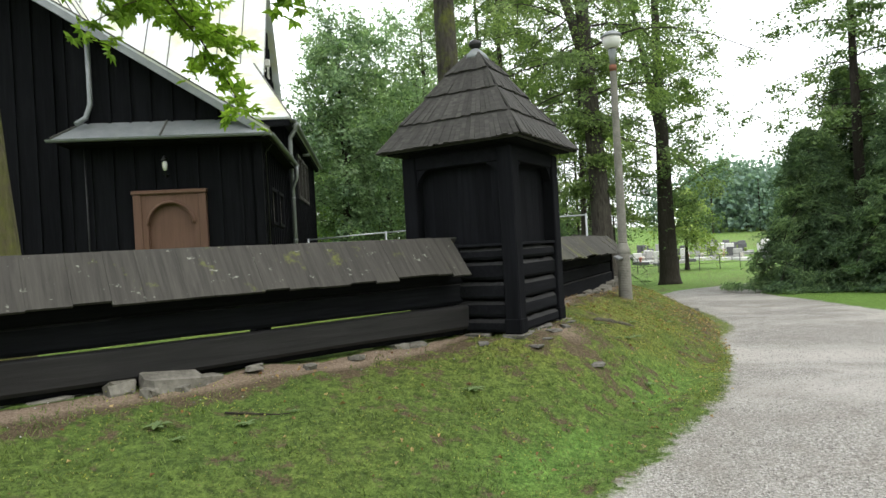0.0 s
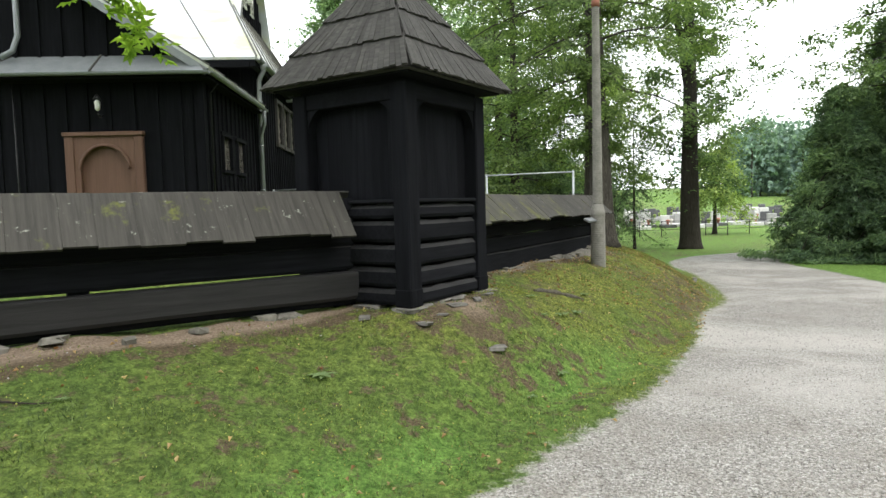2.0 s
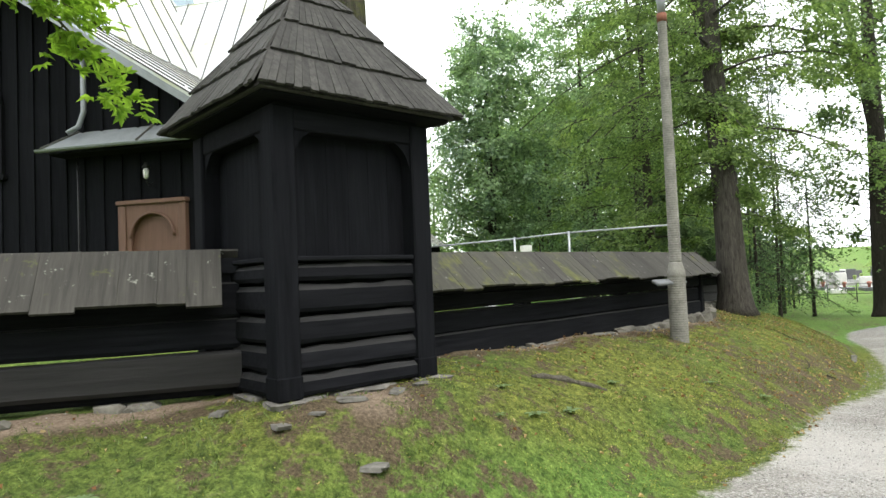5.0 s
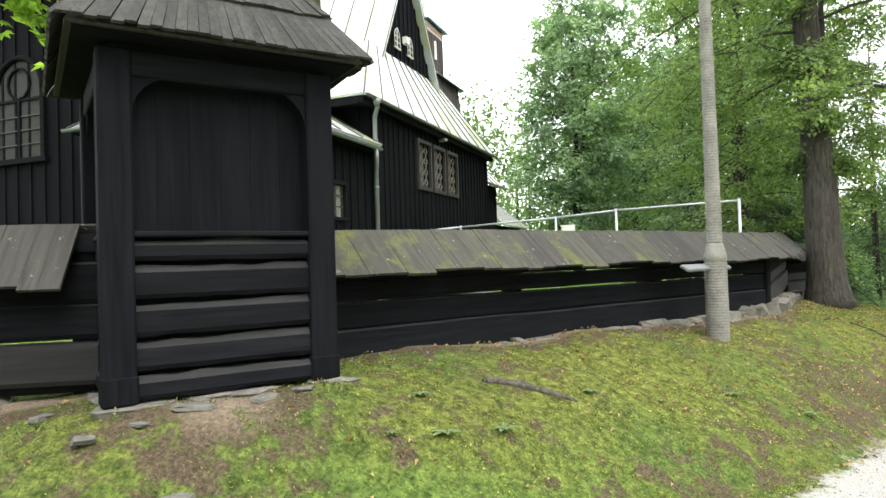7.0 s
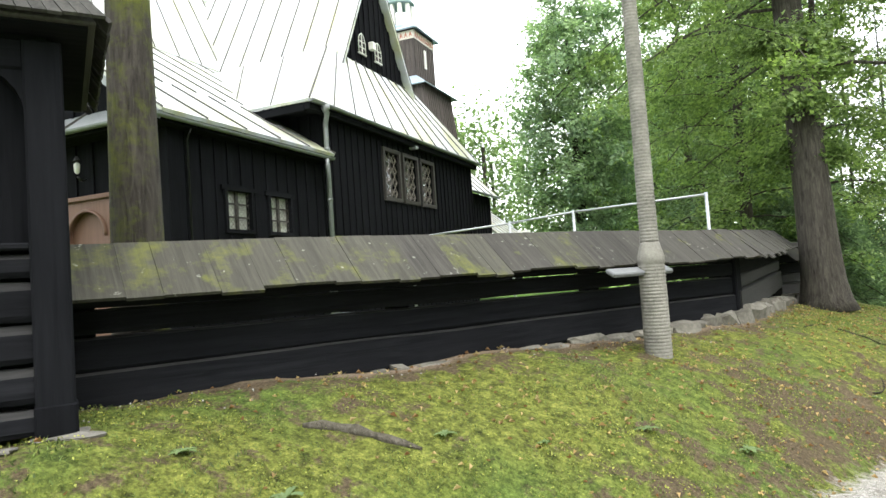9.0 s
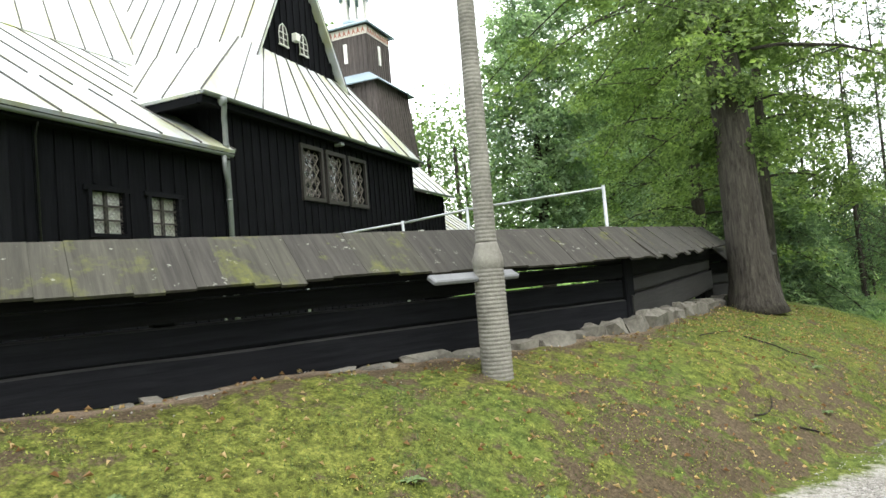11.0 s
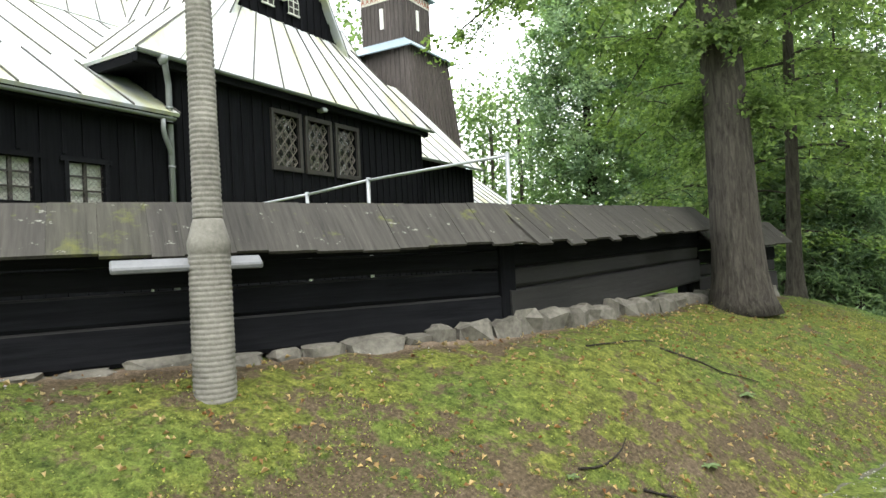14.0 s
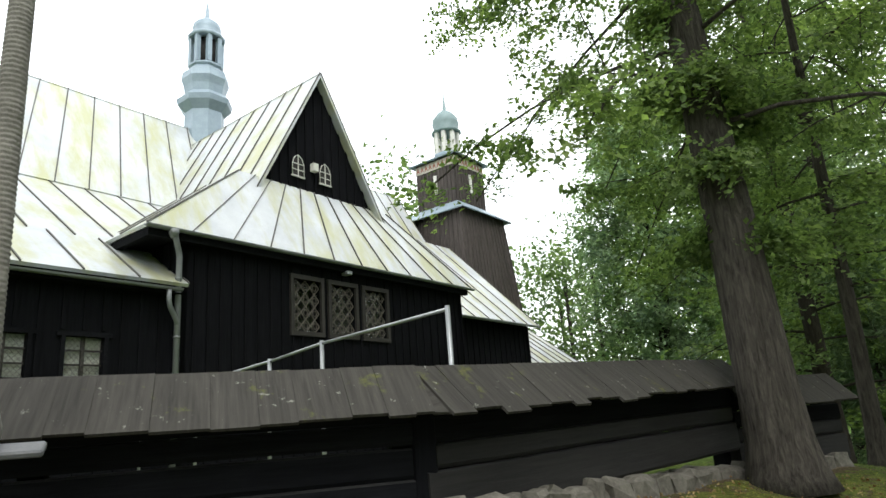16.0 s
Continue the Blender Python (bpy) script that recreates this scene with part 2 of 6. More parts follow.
green = mixc(nt, ramp(nt, n_big, [(0.45, (0, 0, 0)), (0.62, (0.8, 0.8, 0.8))]), green, lush)
verge_at = nt.nodes.new("ShaderNodeAttribute")
verge_at.attribute_name = "verge"
lush_at = nt.nodes.new("ShaderNodeAttribute")
lush_at.attribute_name = "lush"
green = mixc(nt, lush_at.outputs["Fac"], green, lush)
green = mixc(nt, verge_at.outputs["Fac"], green, ramp(nt, n_tuft, [(0.3, (0.05, 0.11, 0.022)), (0.7, (0.17, 0.30, 0.07))]))
green = mixc(nt, 0.75, green, ramp(nt, n_fine, [(0.33, (0.3, 0.3, 0.3)), (0.67, (1.75, 1.72, 1.55))]), "MULTIPLY")
earth = ramp(nt, n_fine, [(0.3, (0.04, 0.031, 0.019)), (0.55, (0.12, 0.092, 0.057)), (0.75, (0.26, 0.205, 0.135))])


def weigh(a, k, c):
    n = nt.nodes.new("ShaderNodeMath")
    n.operation = "MULTIPLY_ADD"
    n.inputs[1].default_value = k
    nt.links.new(a, n.inputs[0])
    nt.links.new(c, n.inputs[2])
    return n.outputs[0]


half = nt.nodes.new("ShaderNodeMath")
half.operation = "MULTIPLY"
half.inputs[1].default_value = 0.5
nt.links.new(weigh(n_mid, 2.4, soil.outputs["Fac"]), half.inputs[0])
f = ramp(nt, half.outputs[0], [(0.665, (0, 0, 0)), (0.76, (1, 1, 1))])
dry = ramp(nt, n_fine, [(0.3, (0.14, 0.105, 0.075)), (0.7, (0.39, 0.305, 0.225))])
earth = mixc(nt, ramp(nt, soil.outputs["Fac"], [(0.36, (0, 0, 0)), (0.56, (1, 1, 1))]), earth, dry)
col = mixc(nt, f, green, earth)
stones_col, stones_h = gravel_look(nt, co)
f = ramp(nt, weigh(n_tuft, 0.55, weigh(n_mid, 0.6, track.outputs["Fac"])), [(0.5, (0, 0, 0)), (0.68, (1, 1, 1))])
nt.links.new(mixc(nt, f, col, stones_col), b.inputs["Base Color"])
bump(nt, b, mixc(nt, f, weigh(n_tuft, 1.6, n_fine), stones_h), 1.0, 0.03)

gravel, nt, b, co, geo, info = base_mat("gravel_road", 0.95, 0, 0.2)
stones_col, stones_h = gravel_look(nt, co)
nt.links.new(stones_col, b.inputs["Base Color"])
bump(nt, b, stones_h, 1.0, 0.03)

dark_pane = plain("dark_glass_pane", (0.012, 0.014, 0.016), (0.03, 0.033, 0.036), 3, 0.12, 0, 0.0, 0.5)

# ---- building helpers ----


def part(name, bm, material, parent, label=""):
    """One mesh object under a thing, or at top level."""
    me = bpy.data.meshes.new(name)
    bm.to_mesh(me)
    bm.free()
    me.materials.append(material)
    ob = new(name, me)
    ob.parent = parent
    return tagged(ob, label)


def same(name, ob, parent, m):
    """A piece that shares another piece's mesh."""
    o = new(name, ob.data)
    o.parent = parent
    o.matrix_basis = m
    return o


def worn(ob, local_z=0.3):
    """Gives the upward faces of a tarred beam a greyer colour: rubbed wear and a painted highlight."""
    ob.data.materials.append(worn_lit_edge)
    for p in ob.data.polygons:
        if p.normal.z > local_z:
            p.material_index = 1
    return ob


def soup(name, verts, faces, material, parent=None, smooth=False):
    me = bpy.data.meshes.new(name)
    verts = np.asarray(verts, float)
    me.vertices.add(len(verts))
    me.vertices.foreach_set("co", verts.ravel())
    k = len(faces[0])
    fa = np.asarray(faces, np.int32)
    me.loops.add(fa.size)
    me.loops.foreach_set("vertex_index", fa.ravel())
    me.polygons.add(len(fa))
    me.polygons.foreach_set("loop_start", np.arange(0, fa.size, k, dtype=np.int32))
    me.polygons.foreach_set("use_smooth", np.full(len(fa), smooth))
    me.update(calc_edges=True)
    me.materials.append(material)
    ob = new(name, me)
    ob.parent = parent
    return ob


def holder(name, m, label, category, group="", kind=""):
    ob = new(name)
    ob.matrix_basis = m
    return tagged(ob, label, category, group, kind)


def box(bm, x0, x1, y0, y1, z0, z1, m=None, bev=0.0):
    vs = [bm.verts.new((x, y, z)) for z in (z0, z1) for y in (y0, y1) for x in (x0, x1)]
    fs = [bm.faces.new([vs[i] for i in q]) for q in ((0, 2, 3, 1), (4, 5, 7, 6), (0, 1, 5, 4), (2, 6, 7, 3), (0, 4, 6, 2), (1, 3, 7, 5))]
    if bev:
        es = list({e for fc in fs for e in fc.edges})
        r = bmesh.ops.bevel(bm, geom=es, offset=bev, segments=1, affect="EDGES")
        vs = list({v for fc in r["faces"] for v in fc.verts} | {v for v in vs if v.is_valid})
    if m is not None:
        bmesh.ops.transform(bm, matrix=m, verts=vs)
    return bm


def boxed(*a, **k):
    return box(bmesh.new(), *a, **k)


def tube(bm, pts, radii, seg=8, cap=True):
    """A round limb along points, with a radius at each."""
    pts = [Vector(p) for p in pts]
    rings = []
    side = Vector((1, 0, 0))
    for i, p in enumerate(pts):
        d = (pts[min(i + 1, len(pts) - 1)] - pts[max(i - 1, 0)]).normalized()
        side = (side - d * side.dot(d))
        if side.length < 1e-4:
            side = d.orthogonal()
        side.normalize()
        up = d.cross(side)
        r = float(radii[i])
        rings.append([bm.verts.new(p + r * (math.cos(a) * side + math.sin(a) * up)) for a in (2 * math.pi * k / seg for k in range(seg))])
    for a, c in zip(rings, rings[1:]):
        for k in range(seg):
            fc = bm.faces.new((a[k], a[(k + 1) % seg], c[(k + 1) % seg], c[k]))
            fc.smooth = True
    if cap:
        bm.faces.new(rings[-1])
        bm.faces.new(list(reversed(rings[0])))
    return bm


def lathe(profile, seg=16, bm=None, at=(0, 0), smooth=True):
    """A turned body from (radius, height) pairs."""
    bm = bm or bmesh.new()
    rings = [[bm.verts.new((at[0] + r * math.cos(2 * math.pi * (k + 0.5) / seg), at[1] + r * math.sin(2 * math.pi * (k + 0.5) / seg), z)) for k in range(seg)] for r, z in profile]
    for a, c in zip(rings, rings[1:]):
        for k in range(seg):
            fc = bm.faces.new((a[k], a[(k + 1) % seg], c[(k + 1) % seg], c[k]))
            fc.smooth = smooth
    bm.faces.new(rings[-1])
    bm.faces.new(list(reversed(rings[0])))
    return bm


def slab(bm, quad, thick):
    """A flat plate: its corners in order, thickened downwards along its normal."""
    q = [Vector(p) for p in quad]
    n = (q[1] - q[0]).cross(q[-1] - q[0]).normalized()
    if n.z < 0:
        n = -n
    top = [bm.verts.new(p) for p in q]
    low = [bm.verts.new(p - n * thick) for p in q]
    bm.faces.new(top)
    bm.faces.new(list(reversed(low)))
    k = len(q)
    for i in range(k):
        bm.faces.new((top[i], low[i], low[(i + 1) % k], top[(i + 1) % k]))
    bmesh.ops.recalc_face_normals(bm, faces=bm.faces)
    return bm


def rock(bm, c, size, seed, sub=1):
    """An angular stone of that size about c."""
    rnd = random.Random(seed)
    r = bmesh.ops.create_cube(bm, size=1.0)
    vs = r["verts"]
    es = list({e for v in vs for e in v.link_edges})
    r = bmesh.ops.bevel(bm, geom=es, offset=0.16, segments=1, affect="EDGES")
    vs = list({v for fc in r["faces"] for v in fc.verts})
    for v in vs:
        v.co += Vector((rnd.uniform(-0.12, 0.12), rnd.uniform(-0.12, 0.12), rnd.uniform(-0.12, 0.12)))
        v.co = Vector((v.co.x * size[0] + c[0], v.co.y * size[1] + c[1], v.co.z * size[2] + c[2]))
    return bm


def vnoise(x, y, seed=0):
    """Smooth noise from -1 to 1 on a grid of 1."""
    x, y = np.asarray(x, float), np.asarray(y, float)
    xi, yi = np.floor(x).astype(np.int64), np.floor(y).astype(np.int64)
    fx, fy = x - xi, y - yi
    fx, fy = fx * fx * (3 - 2 * fx), fy * fy * (3 - 2 * fy)

    def h(a, c):
        v = np.sin(a * 127.1 + c * 311.7 + seed * 74.7) * 43758.5453
        return 2 * (v - np.floor(v)) - 1
    return (h(xi, yi) * (1 - fx) + h(xi + 1, yi) * fx) * (1 - fy) + (h(xi, yi + 1) * (1 - fx) + h(xi + 1, yi + 1) * fx) * fy


# ---- ground ----
ROAD_EDGE = [(-9.0, -8.0), (-4.0, -2.4), (-0.5, 2.2), (1.32, 4.35), (2.8, 6.5), (4.06, 9.22), (5.1, 12.2), (5.88, 14.15), (6.65, 17.0), (7.3, 20.5), (7.7, 24.0), (8.5, 27.2), (10.4, 30.2), (13.6, 32.4), (18.0, 34.0), (26.0, 36.0), (60.0, 42.0)]
FENCE_LINE = [(-9.0, -0.1), (-2.75, 4.6), (0.05, 6.9), (0.46, 7.63), (3.75, 14.43), (3.9, 18.2), (4.5, 20.6)]
YARD = FENCE_LINE + [(1.5, 27.0)]


def polyline_dist(x, y, line):
    """Distance to a line of points, and on which side (positive: left of its direction)."""
    best, sign = np.full(np.shape(x), 1e9), np.ones(np.shape(x))
    for (ax, ay), (bx, by) in zip(line, line[1:]):
        dx, dy = bx - ax, by - ay
        t = np.clip(((x - ax) * dx + (y - ay) * dy) / (dx * dx + dy * dy), 0, 1)
        d = np.hypot(x - ax - t * dx, y - ay - t * dy)
        s = np.sign(dx * (y - ay) - dy * (x - ax))
        sign = np.where(d < best - 1e-6, s, sign)
        best = np.minimum(best, d)
    return best, sign


def sstep(a, c, v):
    t = np.clip((v - a) / (c - a), 0, 1)
    return t * t * (3 - 2 * t)


def road_z(x, y):
    z = np.interp(y, [-10, 3, 6, 9.3, 13, 17, 21, 27, 40, 60, 75, 100, 130, 200, 900], [0.1, 0.06, 0.0, -0.16, -0.33, -0.52, -0.64, -0.85, -1.15, -0.95, -0.6, 0.3, 1.6, 5, 6])
    return z


def ground_z(x, y, bed=0.0):
    x, y = np.asarray(x, float), np.asarray(y, float)
    d, s = polyline_dist(x, y, ROAD_EDGE)
    e, q = polyline_dist(x, y, YARD)
    e = np.minimum(e, np.maximum(0, np.hypot(x - 0.50, y - 7.55) - 0.92))
    base = road_z(x, y)
    yard = np.interp(y, [0, 6, 9, 14, 19, 21, 26], [0.62, 0.66, 0.72, 0.58, 0.46, 0.42, 0.3])
    verge = np.interp(y, [0, 6, 8, 10, 12], [0.6, 0.6, 0.5, 0.15, 0.05])
    dv = np.clip(d - verge, 0, None)
    f = dv / (dv + e + 1e-6)
    p = 1 - (1 - f) ** (1.25 + 0.45 * sstep(6.5, 9.0, y))
    p = p * sstep(29.0, 21.5, y)
    bank = base + (yard - base) * p
    inside = yard + 0.03 * np.clip(e, 0, 4) * sstep(24, 15, y)
    z = np.where(s > 0, np.where(q > 0, inside, bank), base)
    off = np.where(s > 0, sstep(0.02, 0.25, d), sstep(4.4, 4.8, d))
    lump = 0.028 * vnoise(x * 1.3, y * 1.3) + 0.02 * vnoise(x * 3.1, y * 3.1, 2) + 0.012 * vnoise(x * 8, y * 8, 3)
    sunk = np.where(s > 0, 0, sstep(0.05, 0.3, d) * sstep(4.35, 4.1, d))
    return z + lump * (0.25 + 0.75 * off) - 0.012 * sunk * bed


def graded(lo, hi, step, far, grow=1.25):
    mid = list(np.arange(lo, hi, step))
    out, s, v = [], step, hi
    while v < far:
        out.append(v)
        s *= grow
        v += s
    left, s, v = [], step, lo
    while v > -far:
        s *= grow
        v -= s
        left.append(v)
    return np.array(left[::-1] + mid + out)


gx, gy = graded(-5, 10, 0.11, 900), graded(-1, 23, 0.11, 900)
GX, GY = np.meshgrid(gx, gy)
GZ = ground_z(GX, GY, 1.0)
d, s = polyline_dist(GX, GY, ROAD_EDGE)
e, q = polyline_dist(GX, GY, YARD)
near = (s > 0) & (q < 0)
soil_v = (0.5 * np.exp(-(e / 0.3) ** 2) + 0.32 * np.exp(-(e / 0.46) ** 2) * sstep(7.2, 6.4, GY)) * near + 0.16 * near * sstep(7, 10, GY) * np.exp(-((d - 0.45) / 0.4) ** 2)
soil_v += 0.46 * np.exp(-(np.hypot((GX - 1.16) * 0.9, GY - 7.05) / 0.42) ** 2) + 0.13 * np.exp(-(np.hypot(GX - 4.0, GY - 11.8) / 0.9) ** 2)
soil_v += near * sum(w * np.exp(-(np.hypot((GX - x) / a, (GY - y) / c)) ** 2) for x, y, a, c, w in ((4.3, 12.0, 1.0, 0.7, 0.05), (5.05, 11.4, 0.5, 0.9, 0.07), (3.1, 11.3, 0.4, 0.3, 0.05), (5.4, 13.4, 0.35, 1.3, 0.07), (1.25, 6.95, 0.45, 0.5, 0.08), (0.1, 5.6, 0.35, 0.16, 0.07), (1.75, 5.75, 0.16, 0.4, 0.07)))
soil_v += 0.06 * near * sstep(8.5, 11, GY) + 0.14 * vnoise(GX * 1.1, GY * 1.1, 5) - np.where(near, 0.0, 0.12)
n, mcol = len(gy), len(gx)
idx = np.arange(n * mcol).reshape(n, mcol)
quads = np.stack([idx[:-1, :-1], idx[:-1, 1:], idx[1:, 1:], idx[1:, :-1]], -1).reshape(-1, 4)
ground = soup("ground", np.stack([GX, GY, GZ], -1).reshape(-1, 3), quads, turf, smooth=True)
tagged(ground, "mossy grass bank and lawn with bare soil patches", "ground", kind="structure")
at = ground.data.attributes.new("soil", "FLOAT", "POINT")
at.data.foreach_set("value", soil_v.ravel().astype(np.float32))
inside = np.where(s < 0, np.minimum(d, 4.35 - d), -d)
at = ground.data.attributes.new("lush", "FLOAT", "POINT")
at.data.foreach_set("value", (0.8 * sstep(7.4, 5.2, GY + 0.8 * vnoise(GX * 1.3, GY * 1.3, 35))).ravel().astype(np.float32))
at = ground.data.attributes.new("verge", "FLOAT", "POINT")
at.data.foreach_set("value", (0.9 * near * np.exp(-((d - 0.55) / 0.42) ** 2) * sstep(10.0, 6.5, GY) * (0.75 + 0.5 * vnoise(GX * 2, GY * 2, 33)) + 0.85 * np.where(near | ((s <= 0) & (d < 1.2) & (GY > 10)), 0.12 * (s <= 0) + sstep(20.5, 22.5, GY), 1.0) * np.where((s > 0) & (q > 0) & (GY < 24), 0.4, 1.0)).clip(0, 1).ravel().astype(np.float32))
at = ground.data.attributes.new("track", "FLOAT", "POINT")
at.data.foreach_set("value", np.clip(inside * 1.35 + 0.1 - 0.45 * sstep(11.0, 13.5, GY), -1, 1).ravel().astype(np.float32))


def along(line, step):
    """Even points along a smoothed line, with the left-hand normal at each."""
    pts = [Vector(p) for p in line]
    dense = []
    for i in range(len(pts) - 1):
        p0, p1, p2, p3 = pts[max(i - 1, 0)], pts[i], pts[i + 1], pts[min(i + 2, len(pts) - 1)]
        k = max(2, int((p2 - p1).length / step))
        for j in range(k):
            t = j / k
            dense.append(0.5 * ((2 * p1) + (p2 - p0) * t + (2 * p0 - 5 * p1 + 4 * p2 - p3) * t * t + (3 * p1 - p0 - 3 * p2 + p3) * t ** 3))
    dense.append(pts[-1])
    out = []
    for i, p in enumerate(dense):
        t = (dense[min(i + 1, len(dense) - 1)] - dense[max(i - 1, 0)]).normalized()
        out.append((p, Vector((-t.y, t.x))))
    return out


def road_strip(name, line, w0, w1, label):
    """A gravel strip from w0 to w1 metres to the right of the line; its edges dip under the turf."""
    rows, k = [], 25
    for p, nrm in along(line, 0.1):
        for j in range(k):
            u = j / (k - 1)
            c = p - nrm * (w0 + (w1 - w0) * u)
            rows.append((c.x, c.y, 0.03 * min(1, 12 * u * (1 - u)) - 0.03))
    a = np.array(rows)
    a[:, 2] += ground_z(a[:, 0], a[:, 1]) + 0.008 * vnoise(a[:, 0] * 4, a[:, 1] * 4, 9)
    r = len(rows) // k
    ix = np.arange(r * k).reshape(r, k)
    fq = np.stack([ix[:-1, :-1], ix[1:, :-1], ix[1:, 1:], ix[:-1, 1:]], -1).reshape(-1, 4)
    return tagged(soup(name, a, fq[:, ::-1], gravel, smooth=True), label, "road", kind="structure")


road_strip("road", ROAD_EDGE, 0.22, 4.1, "grey gravel track with worn wheel ruts")

# ---- corner shrine ----


def shingle_tier(roof, h0, z0, h1, z1, count, seed):
    """One course of split shingles round the four sides of a pyramid roof."""
    rnd = random.Random(seed)
    for side in range(4):
        m = Matrix.Rotation(side * math.pi / 2, 4, "Z")
        for i in range(count):
            a, c = -1 + 2 * i / count, -1 + 2 * (i + 1) / count
            lift, drop = rnd.uniform(0.024, 0.031), rnd.uniform(-0.008, 0.008)
            bm = bmesh.new()
            top = [(a * h1, -h1 + 0.0, z1), (c * h1, -h1 + 0.0, z1)]
            low = [(c * h0 - 0.002, -h0 - 0.01, z0 + drop), (a * h0 + 0.002, -h0 - 0.01, z0 + drop)]
            up = Vector((0, -0.6, 0.8)) * lift
            q = [Vector(top[0]), Vector(top[1]), Vector(low[0]) + up, Vector(low[1]) + up]
            slab(bm, q, 0.018)
            bmesh.ops.transform(bm, matrix=m, verts=bm.verts)
            part("shingle", bm, shingle_mat, roof)


def log_face(thing, half, z0, heights, seed):
    """The stacked, hewn logs between two corner posts, on each side."""
    rnd = random.Random(seed)
    for side in range(4):
        m = Matrix.Rotation(side * math.pi / 2, 4, "Z")
        z = z0
        for i, h in enumerate(heights):
            bm = bmesh.new()
            k, out = 9, 0.012 if i else 0.03
            rows = []
            for j in range(k):
                x = -half + 0.07 + (2 * half - 0.14) * j / (k - 1)
                w0, w1 = rnd.uniform(-0.006, 0.006), rnd.uniform(-0.014, 0.008)
                rows.append([bm.verts.new((x, y, zz)) for y, zz in ((-half + 0.06 - out, z + 0.012 + w0), (-half + 0.045 - out, z + 0.04), (-half + 0.05 - out, z + h - 0.05), (-half + 0.085 - out, z + h - 0.012 + w1), (-half + 0.17, z + h - 0.012), (-half + 0.17, z + 0.012))])
            for r0, r1 in zip(rows, rows[1:]):
                for a in range(6):
                    bm.faces.new((r0[a], r1[a], r1[(a + 1) % 6], r0[(a + 1) % 6]))
            bm.faces.new(list(reversed(rows[0])))
            bm.faces.new(rows[-1])
            bmesh.ops.recalc_face_normals(bm, faces=bm.faces)
            bmesh.ops.transform(bm, matrix=m, verts=bm.verts)
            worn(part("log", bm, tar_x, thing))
            z += h


def shrine():
    ob = holder("corner_shrine", pose(0.50, 7.51, 0.0, 0, 0, 60), "black tarred timber corner shrine with shingled pyramid roof", "shrine")
    half = 0.665
    log_face(ob, half, 0.695, (0.155, 0.188, 0.202, 0.21, 0.15), 3)
    for sx in (-1, 1):
        for sy in (-1, 1):
            cx, cy = sx * (half - 0.085), sy * (half - 0.085)
            part("post", box(bmesh.new(), cx - 0.085, cx + 0.085, cy - 0.085, cy + 0.085, 0.70, 2.62, bev=0.012), tar_z, ob)
            part("foot_block", boxed(cx - 0.092, cx + 0.092, cy - 0.092, cy + 0.092, 0.69, 0.85, bev=0.012), tar_z, ob)
    for side in range(4):
        m = Matrix.Rotation(side * math.pi / 2, 4, "Z")
        part("sill", boxed(-half + 0.165, half - 0.165, -half + 0.02, -half + 0.2, 1.595, 1.628, m=m, bev=0.008), tar_x, ob, "worn black sill board")
        part("lintel", boxed(-half + 0.165, half - 0.165, -half + 0.015, -half + 0.14, 2.47, 2.62, m=m, bev=0.01), tar_x, ob)
        for sx in (-1, 1):
            bm = bmesh.new()
            outer = half - 0.168
            pts = [(outer, 2.49)] + [(outer - 0.24 + 0.24 * math.cos(a), 2.25 + 0.24 * math.sin(a)) for a in np.linspace(0, math.pi / 2, 7)]
            q0 = [bm.verts.new((sx * x, -half + 0.03, z)) for x, z in pts]
            q1 = [bm.verts.new((sx * x, -half + 0.12, z)) for x, z in pts]
            bm.faces.new(q0)
            bm.faces.new(list(reversed(q1)))
            for i in range(len(q0)):
                bm.faces.new((q0[i], q1[i], q1[(i + 1) % len(q0)], q0[(i + 1) % len(q0)]))
            bmesh.ops.recalc_face_normals(bm, faces=bm.faces)
            bmesh.ops.transform(bm, matrix=m, verts=bm.verts)
            part("brace", bm, tar_z, ob)
        for i in range(6):
            w = (2 * half - 0.26) / 6
            x = -half + 0.13 + i * w
            part("back_board", boxed(x + 0.001, x + w - 0.001, -half + 0.14, -half + 0.163, 0.72, 2.55, m=m), tar_z, ob)
    part("soffit", boxed(-0.78, 0.78, -0.78, 0.78, 2.655, 2.68), tar_x, ob)
    part("ceiling_frame", boxed(-0.60, 0.60, -0.60, 0.60, 2.60, 2.665), tar_x, ob)
    levels = [(0.845, 2.695), (0.652, 2.99), (0.42, 3.31), (0.255, 3.57), (0.09, 3.79)]
    core = bmesh.new()
    rings = []
    for h, z in [(0.81, 2.685)] + [(a - 0.03, c) for a, c in levels]:
        rings.append([core.verts.new((sx * h, sy * h, z - 0.015)) for sx, sy in ((-1, -1), (1, -1), (1, 1), (-1, 1))])
    for a, c in zip(rings, rings[1:]):
        for k in range(4):
            core.faces.new((a[k], a[(k + 1) % 4], c[(k + 1) % 4], c[k]))
    core.faces.new(rings[-1])
    core.faces.new(list(reversed(rings[0])))
    roof = part("roof", core, shingle_mat, ob, "grey weathered wooden shingle roof")
    for i, count in enumerate((28, 22, 15, 9)):
        (h0, z0), (h1, z1) = levels[i], levels[i + 1]
        shingle_tier(roof, h0 + 0.012, z0 - 0.03, h1 - 0.01, z1 + 0.02, count, 20 + i)
    part("cap", lathe([(0.155, 3.735), (0.12, 3.80), (0.06, 3.855), (0.03, 3.875)], 8), zinc, ob, "zinc sheet cap")
    part("finial", lathe([(0.025, 3.865), (0.045, 3.875), (0.072, 3.90), (0.08, 3.925), (0.066, 3.955), (0.025, 3.975)], 10), black_iron, ob, "black ball finial")
